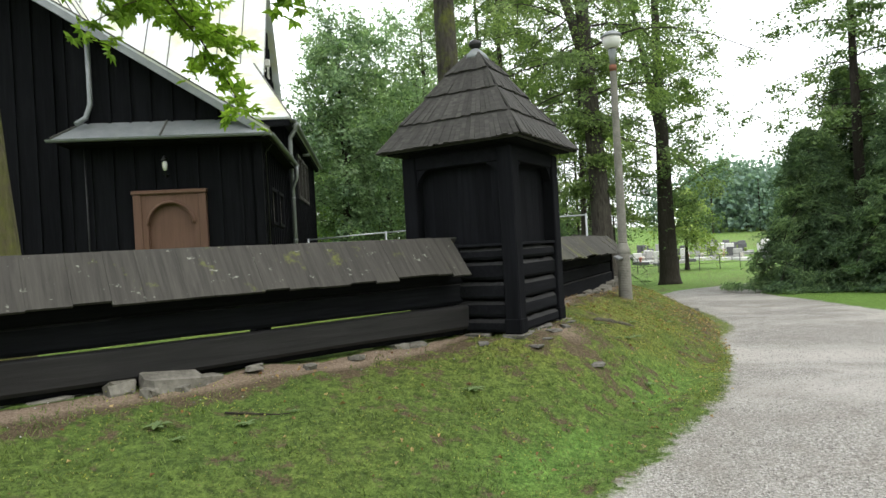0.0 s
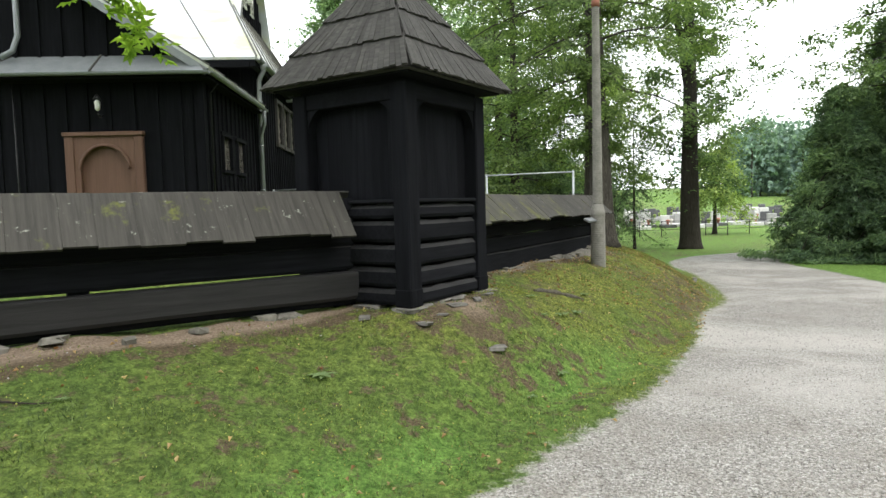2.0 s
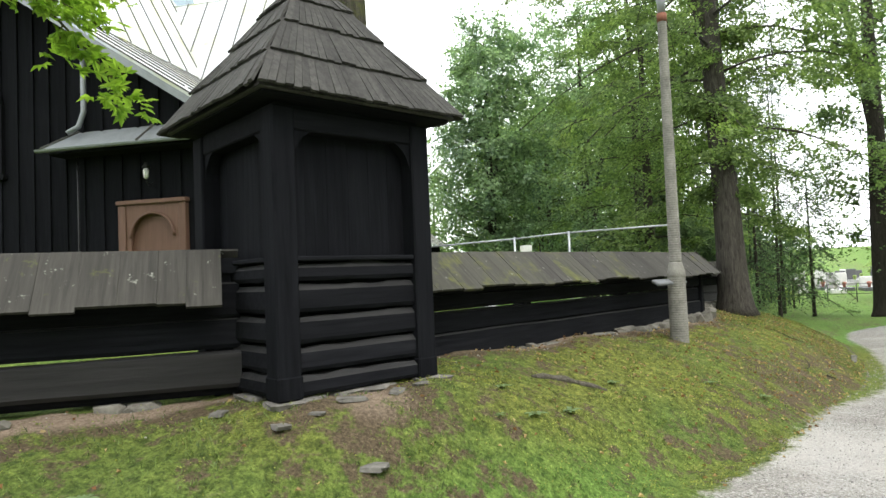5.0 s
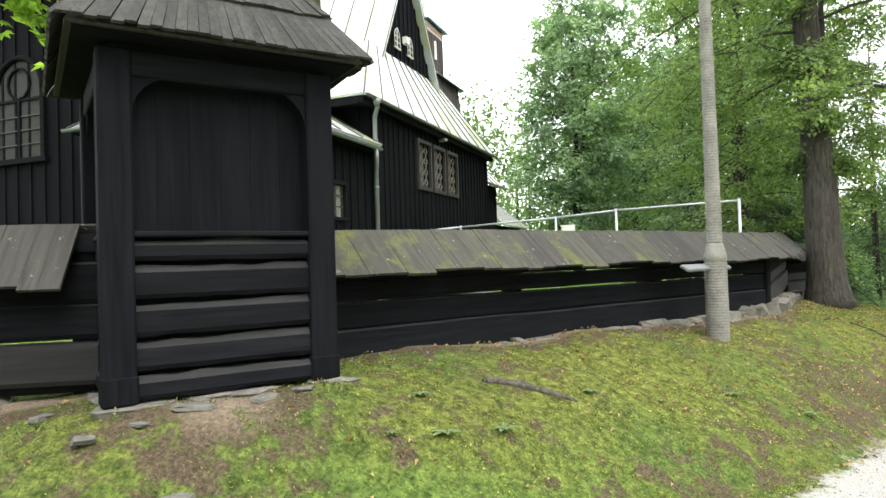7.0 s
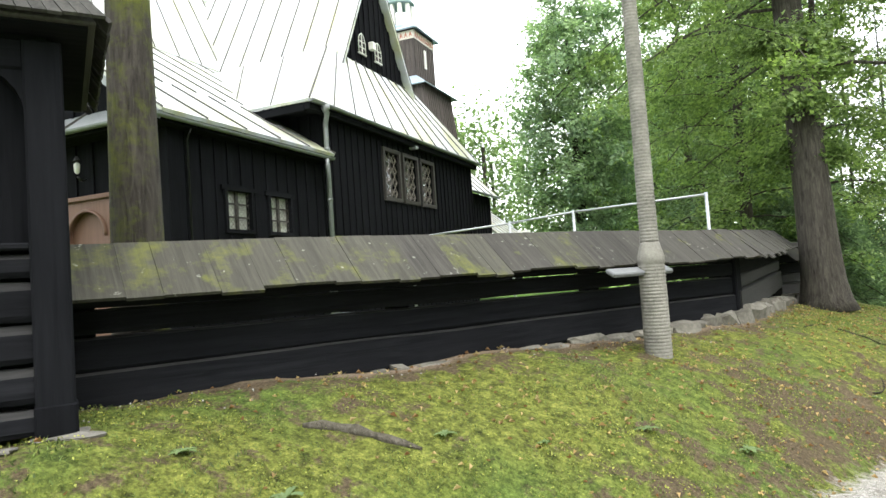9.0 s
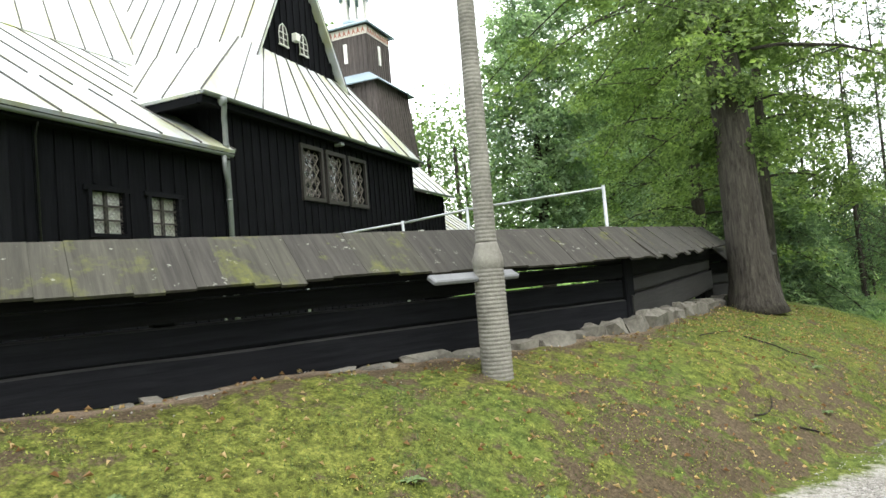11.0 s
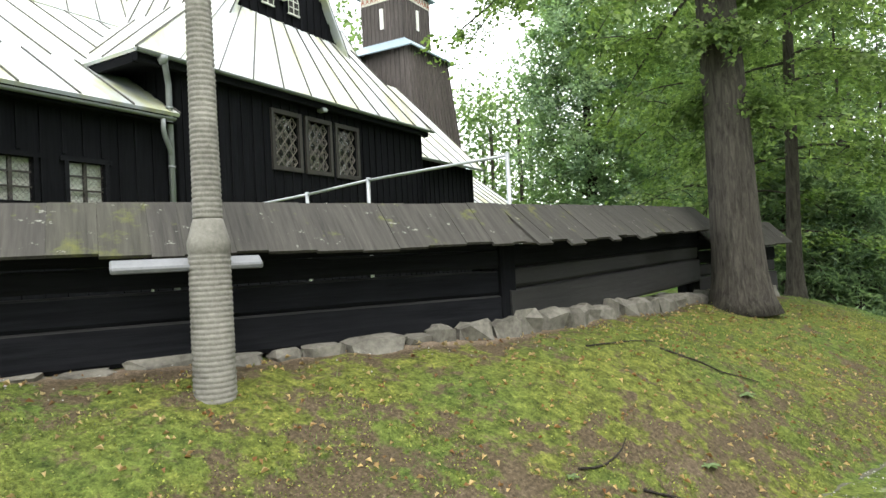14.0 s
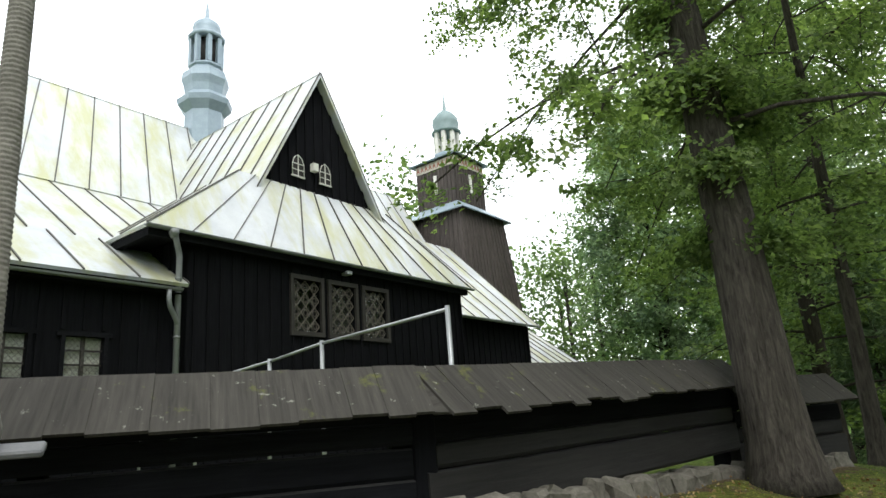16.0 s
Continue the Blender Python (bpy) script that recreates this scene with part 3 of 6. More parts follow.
    part("wall_lamp", lathe([(0.03, 2.28), (0.05, 2.3), (0.055, 2.36), (0.02, 2.4)], 8, at=(-0.33, 0.33)), black_iron, ob)
    return ob


shrine()
# thin slabs wedged under the sill logs and corner feet, and flakes in the bare soil before them
SHRINE_M = pose(0.50, 7.51, 0.0, 0, 0, 60)
UNDER = [(-0.58, -0.60, 0.26, 0.2, 0.06), (-0.42, -0.64, 0.2, 0.1, 0.03), (-0.1, -0.58, 0.24, 0.16, 0.04), (0.14, -0.6, 0.3, 0.15, 0.03), (0.6, -0.6, 0.24, 0.19, 0.06), (0.64, -0.66, 0.22, 0.12, 0.04), (-0.6, -0.15, 0.17, 0.26, 0.04), (-0.6, 0.25, 0.16, 0.22, 0.04), (-0.6, 0.56, 0.2, 0.2, 0.05), (0.6, 0.1, 0.16, 0.26, 0.05)]
for i, (u, v, a, c, h) in enumerate(UNDER):
    p = SHRINE_M @ Vector((u, v, 0))
    g = float(ground_z(p.x, p.y))
    ob = part("stone_slab", rock(bmesh.new(), (0, 0, 0), (a * 1.15, c * 1.1, max(h, 0.70 - g + 0.02)), 60 + i), slate, None)
    ob.matrix_basis = pose(p.x, p.y, 0.5 * (0.688 + g) - 0.012, 0, 0, 60 + 9 * (i % 4) - 12)
    tagged(ob, "flat grey stone slab set under the timber shrine", "stone", "stones under the shrine")
for i, (x, y, a, c, h) in enumerate(((1.45, 6.45, 0.17, 0.12, 0.03), (1.12, 6.86, 0.2, 0.1, 0.03), (1.3, 7.2, 0.16, 0.08, 0.025), (0.86, 6.42, 0.14, 0.1, 0.03), (1.0, 6.62, 0.1, 0.07, 0.02), (1.4, 7.4, 0.12, 0.07, 0.02), (0.35, 6.52, 0.12, 0.1, 0.03))):
    ob = part("stone_flake", rock(bmesh.new(), (0, 0, 0), (a, c, h), 140 + i), slate, None)
    ob.matrix_basis = pose(x, y, float(ground_z(x, y)) + h * 0.3, 3, 3 * (i % 2), 47 * i)
    tagged(ob, "small flat stone flake lying on bare soil", "stone", "flakes by the shrine")

# ---- fence ----


def fence(p, q, ridge, eave, spread, beams, label, board, seed, cut=(0, 0), z_q=None):
    """A log fence from p to q under a little pitched board roof; z_q: how much lower its far end is."""
    rnd = random.Random(seed)
    length = math.hypot(q[0] - p[0], q[1] - p[1])
    turn = math.degrees(math.atan2(q[1] - p[1], q[0] - p[0]))
    ob = holder("fence", pose(p[0], p[1], 0, 0, math.degrees(math.atan2(-(z_q or 0), length)), turn), label, "fence", "roofed timber fence")
    for z0, z1, y0, y1, mat in beams:
        k = max(6, int(length / 0.4))
        bm = bmesh.new()
        rows = []
        for j in range(k + 1):
            x = length * j / k
            w = 0.012 * vnoise(x * 0.9 + seed, z0 * 7, 4)
            e0, e1 = 0.007 * vnoise(x * 1.1, z1 * 5 + seed, 5), 0.006 * vnoise(x * 1.4, z0 * 5 + seed, 6)
            rows.append([bm.verts.new((x, y, z)) for y, z in ((y0 + 0.02 + w, z0 + e1), (y0 + w, z0 + 0.03 + e1), (y0 + w, z1 - 0.014 + e0), (y0 + 0.02 + w, z1 + e0), (y1, z1 + e0), (y1, z0 + e1))])
        for r0, r1 in zip(rows, rows[1:]):
            for a in range(6):
                bm.faces.new((r0[a], r1[a], r1[(a + 1) % 6], r0[(a + 1) % 6]))
        bm.faces.new(list(reversed(rows[0])))
        bm.faces.new(rows[-1])
        bmesh.ops.recalc_face_normals(bm, faces=bm.faces)
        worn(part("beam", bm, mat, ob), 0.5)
    n = max(2, round(length / 2.2))
    for i in range(n + 1):
        x = 0.12 + (length - 0.24) * i / n
        part("post", boxed(x - 0.07, x + 0.07, 0.0, 0.16, 0.42, ridge - 0.1, bev=0.01), tar_z, ob)
    part("ridge_beam", boxed(0, length, -0.05, 0.05, ridge - 0.16, ridge - 0.05), tar_x, ob)
    for sy in (-1, 1):
        x = cut[0]
        while x < length - cut[1] - 0.02:
            w = min(rnd.uniform(0.17, 0.34), length - cut[1] - x)
            drop, lift = rnd.uniform(-0.03, 0.014) - (0.035 if rnd.random() < 0.12 else 0), rnd.uniform(0, 0.006)
            bm = bmesh.new()
            run = math.hypot(spread, ridge - eave)
            sag = 0.012 * float(vnoise(x * 0.7, seed, 7))
            # the board lies in its own plane: y runs down the slope
            tp = [[bm.verts.new((x + (w - 0.0015) * c, -run * t + (0.0 if t < 1 else drop), 0.022 * up + lift + 0.002 * rnd.uniform(-1, 1))) for c in (0, 1) for up in (1, 0)] for t in (0, 0.5, 1)]
            for r0, r1 in zip(tp, tp[1:]):
                bm.faces.new((r0[0], r0[2], r1[2], r1[0]))
                bm.faces.new((r0[1], r1[1], r1[3], r0[3]))
                bm.faces.new((r0[0], r1[0], r1[1], r0[1]))
                bm.faces.new((r0[2], r0[3], r1[3], r1[2]))
            bm.faces.new((tp[-1][0], tp[-1][2], tp[-1][3], tp[-1][1]))
            bm.faces.new((tp[0][0], tp[0][1], tp[0][3], tp[0][2]))
            bmesh.ops.recalc_face_normals(bm, faces=bm.faces)
            o = part("roof_board", bm, board if isinstance(board, bpy.types.Material) else board(x), ob)
            pitch = math.degrees(math.atan2(ridge - eave, spread))
            if sy < 0:
                o.matrix_basis = pose(0, -0.01, ridge + sag, pitch, 0, 0)
            else:
                o.matrix_basis = pose(length, 0.01, ridge - 0.004 + sag, pitch, 0, 180)
            x += w
    return ob


F1 = [(0.685, 0.765, -0.06, 0.10, tar_x), (0.74, 0.985, -0.13, 0.03, beam_grey), (1.003, 1.215, -0.04, 0.06, tar_x), (1.215, 1.48, -0.05, 0.09, tar_x)]
F2 = [(0.64, 0.905, -0.10, 0.08, tar_x), (0.90, 1.11, -0.07, 0.09, tar_x), (1.13, 1.28, -0.075, 0.09, tar_x), (1.285, 1.48, -0.07, 0.09, tar_x)]
F3 = [(0.62, 0.94, -0.12, 0.08, beam_grey), (0.95, 1.12, -0.09, 0.09, beam_grey), (1.125, 1.32, -0.10, 0.09, tar_x), (1.325, 1.48, -0.06, 0.09, tar_x)]
dx, dy = 0.794, 0.607
fence((0.16 - 8.6 * dx, 7.03 - 8.6 * dy), (0.16, 7.03), 1.70, 1.33, 0.31, F1, "black log fence under a mossy grey board roof, joining the shrine", plank_grey, 5, (0, 0.12))
E2 = (3.62, 14.45)
fence((0.63, 8.13), E2, 1.67, 1.325, 0.385, F2, "black log fence under a mossy board roof on stones", lambda x: plank_moss if x < 2.2 or (x < 4.4 and int(x * 9) % 2) else plank_grey, 6)
fence(E2, (3.85, 19.3), 1.665, 1.322, 0.385, F3, "black log fence under a weathered board roof, beside the linden", plank_grey, 7, (0, -0.15), z_q=0.12)
fence((3.85, 19.3), (4.55, 21.0), 1.545, 1.20, 0.385, [(a - 0.14, c - 0.14, y0, y1, mm) for a, c, y0, y1, mm in F3], "black log fence end under a weathered board roof", plank_grey, 8)
corner = tagged(part("fence_corner_post", boxed(-0.08, 0.09, -0.105, 0.1, 0.66, 1.5, bev=0.015), tar_z, None), "dark hewn corner post at the bend of the fence", "post")
corner.matrix_basis = pose(E2[0], E2[1], 0, 0, 0, 76)
# joint cap over the bend of the fence roof
bm = bmesh.new()
slab(bm, [(0.0, 0.0, 1.672), (0.348, -0.165, 1.330), (0.375, -0.07, 1.327), (0.385, 0.03, 1.327)], 0.02)
ob = part("roof_board", bm, plank_grey, None, "grey triangular board closing the fence roof at its bend")
ob.matrix_basis = pose(E2[0], E2[1], 0)
tagged(ob, category="board")


def footing(p, q, z0, z1, depth, seed, lo=0.16, hi=0.42, label=""):
    """A row of field stones under a stretch of fence; each is a stone of its own."""
    rnd = random.Random(seed)
    length = math.hypot(q[0] - p[0], q[1] - p[1])
    turn = math.degrees(math.atan2(q[1] - p[1], q[0] - p[0]))
    ob = holder("stone_footing", pose(p[0], p[1], 0, 0, 0, turn), label, "footing", "fence footing")
    x = 0.0
    while x < length:
        w = rnd.uniform(lo, hi)
        t = x / length
        cx, cy = p[0] + (q[0] - p[0]) * t, p[1] + (q[1] - p[1]) * t
        zt = z1[0] + (z1[1] - z1[0]) * t + rnd.uniform(-0.03, 0.01)
        zb = float(ground_z(cx + 0.1, cy - 0.1)) - 0.1
        zb = min(zb, zt - 0.1)
        h = zt - zb
        if h > 0.34 and rnd.random() < 0.5:
            s1 = h * rnd.uniform(0.4, 0.6)
            part("stone", rock(bmesh.new(), (x + w / 2, -0.06 + rnd.uniform(-0.03, 0.03), zb + s1 / 2), (w * 0.96, depth, s1 * 0.95), seed * 100 + int(x * 50)), stone, ob)
            part("stone", rock(bmesh.new(), (x + w / 2, -0.05, zb + s1 + (h - s1) / 2), (w * 0.98, depth * 0.9, h - s1), seed * 100 + int(x * 50) + 7), stone, ob)
        else:
            part("stone", rock(bmesh.new(), (x + w / 2, -0.06 + rnd.uniform(-0.03, 0.03), zb + h / 2), (w * 0.97, depth, h), seed * 100 + int(x * 50)), stone, ob)
        x += w * 1.01
    return ob


footing((0.95, 8.78), (3.15, 13.4), (0.66, 0.67), (0.665, 0.68), 0.3, 11, 0.14, 0.5, "low row of grey field stones half sunk in soil")
footing((3.05, 13.25), E2, (0.67, 0.7), (0.68, 0.74), 0.34, 12, 0.2, 0.42, "grey field stones carrying the timber fence")
footing(E2, (3.80, 18.15), (0.7, 0.6), (0.76, 0.64), 0.40, 13, 0.2, 0.4, "squared grey field stones carrying the timber fence")
footing((3.80, 18.15), (4.45, 20.75), (0.6, 0.6), (0.63, 0.6), 0.36, 14, 0.25, 0.45, "grey field stones under the fence end")
footing((-5.0, 3.12), (-1.85, 5.53), (0.6, 0.6), (0.69, 0.69), 0.24, 15, 0.18, 0.6, "thin flat stones under the log fence")
footing((-0.62, 6.475), (-0.3, 6.72), (0.6, 0.6), (0.69, 0.69), 0.24, 16, 0.14, 0.3, "thin flat stones under the fence end")
for i, (x, y, a, c, h) in enumerate(((-2.42, 4.80, 0.2, 0.16, 0.12), (-1.92, 5.16, 0.26, 0.16, 0.07), (-2.2, 4.78, 0.13, 0.1, 0.07), (-1.62, 5.42, 0.22, 0.14, 0.05), (-1.2, 5.62, 0.12, 0.09, 0.05), (-0.85, 5.98, 0.15, 0.09, 0.05), (-2.02, 4.92, 0.1, 0.08, 0.05))):
    ob = part("loose_stone", rock(bmesh.new(), (0, 0, 0), (a, c, h), 90 + i), stone, None)
    ob.matrix_basis = pose(x, y, float(ground_z(x, y)) + h * 0.3, 6 * (i % 3) - 6, 7 * (i % 2), 37 + 23 * i)
    tagged(ob, "loose grey stone on bare soil by the fence", "stone", "loose stones by the fence")
rock_big = part("boulder", rock(bmesh.new(), (0, 0, 0), (0.44, 0.24, 0.13), 77), stone, None)
rock_big.matrix_basis = pose(-2.14, 4.97, float(ground_z(-2.14, 4.97)) + 0.035, 8, 6, 36)
tagged(rock_big, "broken flat grey boulder in bare soil by the fence", "stone")
bm = boxed(0, 0.81, -0.06, 0.05, -0.02, 0.02, bev=0.01)
tube_light = part("tube_light_fixture", bm, fixture_grey, None)
tube_light.matrix_basis = pose(3.01, 11.44, 1.27, 28, 0, 64.5)
tagged(tube_light, "pale grey metal strip light fixed below the fence eave", "light fixture")

# ---- lamp post ----
post = holder("lamp_post", pose(3.27, 11.88, 0.40), "tall ribbed concrete lamp post with a milky lamp head", "lamp post")


def ribbed(r0, z0, r1, z1, pitch=0.03):
    k = int((z1 - z0) / pitch)
    out = []
    for i in range(k):
        t = i / k
        r = r0 + (r1 - r0) * t
        z = z0 + (z1 - z0) * t
        out += [(r - 0.005, z), (r, z + pitch * 0.35), (r, z + pitch * 0.65), (r - 0.005, z + pitch * 0.98)]
    return out


part("base_shaft", lathe(ribbed(0.122, -0.1, 0.117, 0.92) + [(0.12, 0.93), (0.119, 0.99), (0.108, 1.03), (0.088, 1.1), (0.082, 1.12)], 10), concrete, post)
part("shaft", lathe(ribbed(0.083, 1.12, 0.06, 4.25), 10), concrete, post)
part("band", lathe([(0.066, 4.25), (0.066, 4.36)], 10), rust, post, "rusty red metal band")
part("neck", lathe([(0.05, 4.36), (0.055, 4.5), (0.075, 4.62), (0.07, 4.66)], 12), zinc, post)
part("lamp_glass", lathe([(0.10, 4.66), (0.145, 4.72), (0.165, 4.80), (0.16, 4.87)], 16), lamp_white, post, "milky white lamp bowl")
part("lamp_cap", lathe([(0.185, 4.865), (0.18, 4.90), (0.12, 4.955), (0.03, 4.985)], 16), zinc, post, "grey metal lamp cap")

# ---- tube railing in the churchyard ----
rail = holder("tube_railing", pose(0, 0, 0), "galvanised tube railing in the churchyard", "fence")
PX = [(3.35, 15.13, 2.2), (1.52, 15.13, 2.17), (0.5, 15.13, 2.11), (-1.3, 15.13, 2.05), (-3.1, 15.13, 1.98)]
for x, y, z in PX:
    part("post", tube(bmesh.new(), [(x, y, 0.6), (x, y, z + 0.03)], [0.022, 0.022], 8), galv, rail)
for (ax, ay, az), (cx, cy, cz) in zip(PX, PX[1:]):
    part("top_tube", tube(bmesh.new(), [(ax, ay, az), (cx, cy, cz)], [0.016, 0.016], 8), galv, rail)
    part("bottom_tube", tube(bmesh.new(), [(ax, ay, 0.85), (cx, cy, 0.85)], [0.013, 0.013], 6), galv, rail)
part("notice_plate", boxed(0.6, 0.82, 15.145, 15.155, 1.86, 1.98), white_paint, rail, "small white notice plate")

# ---- church ----
church = holder("church", pose(-1.172, -0.18, 0, 0, 0, 6.5), "black tarred timber church with pale zinc roofs", "church")
YARD_Z = 0.6


def board_wall(name, a, c, z0, top, mat, inward, spacing=0.27, holes=(), thick=0.16, label=""):
    """A boarded wall from a to c in plan with upright battens; top: a height, or a function of the way along; holes: (s0, s1, z0, z1)."""
    length = math.hypot(c[0] - a[0], c[1] - a[1])
    turn = math.degrees(math.atan2(c[1] - a[1], c[0] - a[0]))
    m = pose(a[0], a[1], 0, 0, 0, turn)
    tf = top if callable(top) else (lambda s: top)
    bm = bmesh.new()
    cuts = sorted({0.0, length, *[h[0] for h in holes], *[h[1] for h in holes]} | ({length * i / 12 for i in range(13)} if callable(top) else set()))
    for s0, s1 in zip(cuts, cuts[1:]):
        mid = (s0 + s1) / 2
        spans, z = [], z0
        for h in sorted((h for h in holes if h[0] <= mid <= h[1]), key=lambda h: h[2]):
            spans.append((z, h[2], False))
            z = h[3]
        spans.append((z, None, True))
        for za, zb, open_top in spans:
            ta, tb = (tf(s0), tf(s1)) if open_top else (zb, zb)
            if max(ta, tb) - za < 0.01:
                continue
            y0, y1 = (0.0, thick) if inward > 0 else (-thick, 0.0)
            v = [bm.verts.new(p) for p in ((s0, y0, za), (s1, y0, za), (s1, y0, max(tb, za)), (s0, y0, max(ta, za)), (s0, y1, za), (s1, y1, za), (s1, y1, max(tb, za)), (s0, y1, max(ta, za)))]
            for fidx in ((0, 1, 2, 3), (7, 6, 5, 4), (0, 4, 5, 1), (1, 5, 6, 2), (2, 6, 7, 3), (3, 7, 4, 0)):
                bm.faces.new([v[i] for i in fidx])
    bmesh.ops.remove_doubles(bm, verts=bm.verts, dist=0.0005)
    bmesh.ops.recalc_face_normals(bm, faces=bm.faces)
    wall = part(name, bm, mat, church, label)
    wall.matrix_basis = m
    k = int(length / spacing)
    out = -1 if inward > 0 else 1
    for i in range(k + 1):
        s = min(max(0.03, length * i / k + 0.02 * math.sin(i * 7.3)), length - 0.03)
        z, pieces = z0, []
        for h in sorted((h for h in holes if h[0] - 0.09 <= s <= h[1] + 0.09), key=lambda h: h[2]):
            pieces.append((z, h[2] - 0.1))
            z = h[3] + 0.1
        pieces.append((z, tf(s) - 0.02))
        for za, zb in pieces:
            if zb - za > 0.08:
                y = sorted((out * 0.002, out * 0.034))
                part("batten", boxed(s - 0.024, s + 0.024, y[0], y[1], za, zb), mat, wall)
    return wall


def seams(roof, pa, pb, qa, qb, spacing=0.6):
    """Standing seams from the eave (pa to pb) up to the ridge (qa to qb)."""
    pa, pb, qa, qb = (Vector(p) for p in (pa, pb, qa, qb))
    k = max(1, int((pb - pa).length / spacing))
    nrm = (pb - pa).cross(qa - pa).normalized()
    if nrm.z < 0:
        nrm = -nrm
    for i in range(k + 1):
        t = i / k
        a, c = pa.lerp(pb, t), qa.lerp(qb, t)
        if (c - a).length < 0.2:
            continue
        ax = (pb - pa).normalized() * 0.01
        bm = bmesh.new()
        vs = [bm.verts.new(p) for p in (a - ax, a + ax, c + ax, c - ax)] + [bm.verts.new(p + nrm * 0.028) for p in (a - ax, a + ax, c + ax, c - ax)]
        for fidx in ((4, 5, 6, 7), (0, 1, 5, 4), (1, 2, 6, 5), (2, 3, 7, 6), (3, 0, 4, 7)):
            bm.faces.new([vs[j] for j in fidx])
        bmesh.ops.recalc_face_normals(bm, faces=bm.faces)
        part("seam", bm, seam_tin, roof)


def tin_roof(name, pa, pb, qa, qb, spacing=0.6, lines=True):
    bm = bmesh.new()
    slab(bm, [pa, pb, qb, qa] if (Vector(qa) - Vector(qb)).length > 0.01 else [pa, pb, qb], 0.06)
    r = part(name, bm, roof_tin, church, "pale zinc sheet roof with standing seams")
    if lines:
        seams(r, pa, pb, qa, qb, spacing)
    return r


def gutter(pa, pb, r=0.065):
    pa, pb = Vector(pa), Vector(pb)
    d = (pb - pa).normalized()
    s = d.cross(Vector((0, 0, 1))).normalized()
    bm = bmesh.new()
    rings = []
    for p in (pa, pb):
        ring = [p + s * (rr * math.cos(a)) - Vector((0, 0, rr * math.sin(a))) for rr in (r, r - 0.01) for a in np.linspace(0, math.pi, 7)]
        rings.append([bm.verts.new(v) for v in ring[:7] + ring[:6:-1]])
    k = len(rings[0])
    for i in range(k):
        bm.faces.new((rings[0][i], rings[0][(i + 1) % k], rings[1][(i + 1) % k], rings[1][i]))
    bm.faces.new(rings[1])
    bm.faces.new(list(reversed(rings[0])))
    bmesh.ops.recalc_face_normals(bm, faces=bm.faces)
    return part("gutter", bm, zinc, church, "grey zinc half-round gutter")


def downpipe(pts, r=0.05):
    return part("downpipe", tube(bmesh.new(), pts, [r] * len(pts), 10), zinc, church, "grey zinc downpipe")


def lattice_window(u, v0, v1, z0, z1):
    """A church window in a wall that faces +u, with its frame, panes and diamond lattice."""
    w = part("window_frame", bmesh.new(), grey_frame, church, "dark timber window frame with diamond lattice")
    bm = bmesh.new()
    for b4 in ((v0 - 0.08, v1 + 0.08, z1, z1 + 0.09), (v0 - 0.08, v1 + 0.08, z0 - 0.09, z0), (v0 - 0.08, v0, z0, z1), (v1, v1 + 0.08, z0, z1)):
        box(bm, u - 0.12, u + 0.06, b4[0], b4[1], b4[2], b4[3])
    bm.to_mesh(w.data)
    bm.free()
    w.data.materials.append(grey_frame)
    g = part("pane", boxed(u - 0.09, u - 0.08, v0, v1, z0, z1), glass, w)
    g.visible_shadow = False
    # added dark sheet in place of the unlit room behind the glass
    part("inner_dark", boxed(u - 0.32, u - 0.30, v0 - 0.2, v1 + 0.2, z0 - 0.2, z1 + 0.2), room_shade, w)
    bm = bmesh.new()
    wd, ht = v1 - v0, z1 - z0
    cols, rows = 3, 4
    for i in range(cols):
        for j in range(rows):
            cv, cz = v0 + wd * (i + 0.5) / cols, z0 + ht * (j + 0.5) / rows
            a, c = wd / cols / 2, ht / rows / 2
            for k in range(4):
                p0 = [(a, 0), (0, c), (-a, 0), (0, -c)][k]
                p1 = [(a, 0), (0, c), (-a, 0), (0, -c)][(k + 1) % 4]
                tube(bm, [(u - 0.04, cv + p0[0], cz + p0[1]), (u - 0.04, cv + p1[0], cz + p1[1])], [0.011, 0.011], 5, False)
            tube(bm, [(u - 0.04, cv + 0.45 * a * math.cos(t), cz + 0.45 * c * math.sin(t)) for t in np.linspace(0, 2 * math.pi, 9)], [0.009] * 9, 4, False)
    part("lattice", bm, lead, w)
    return w


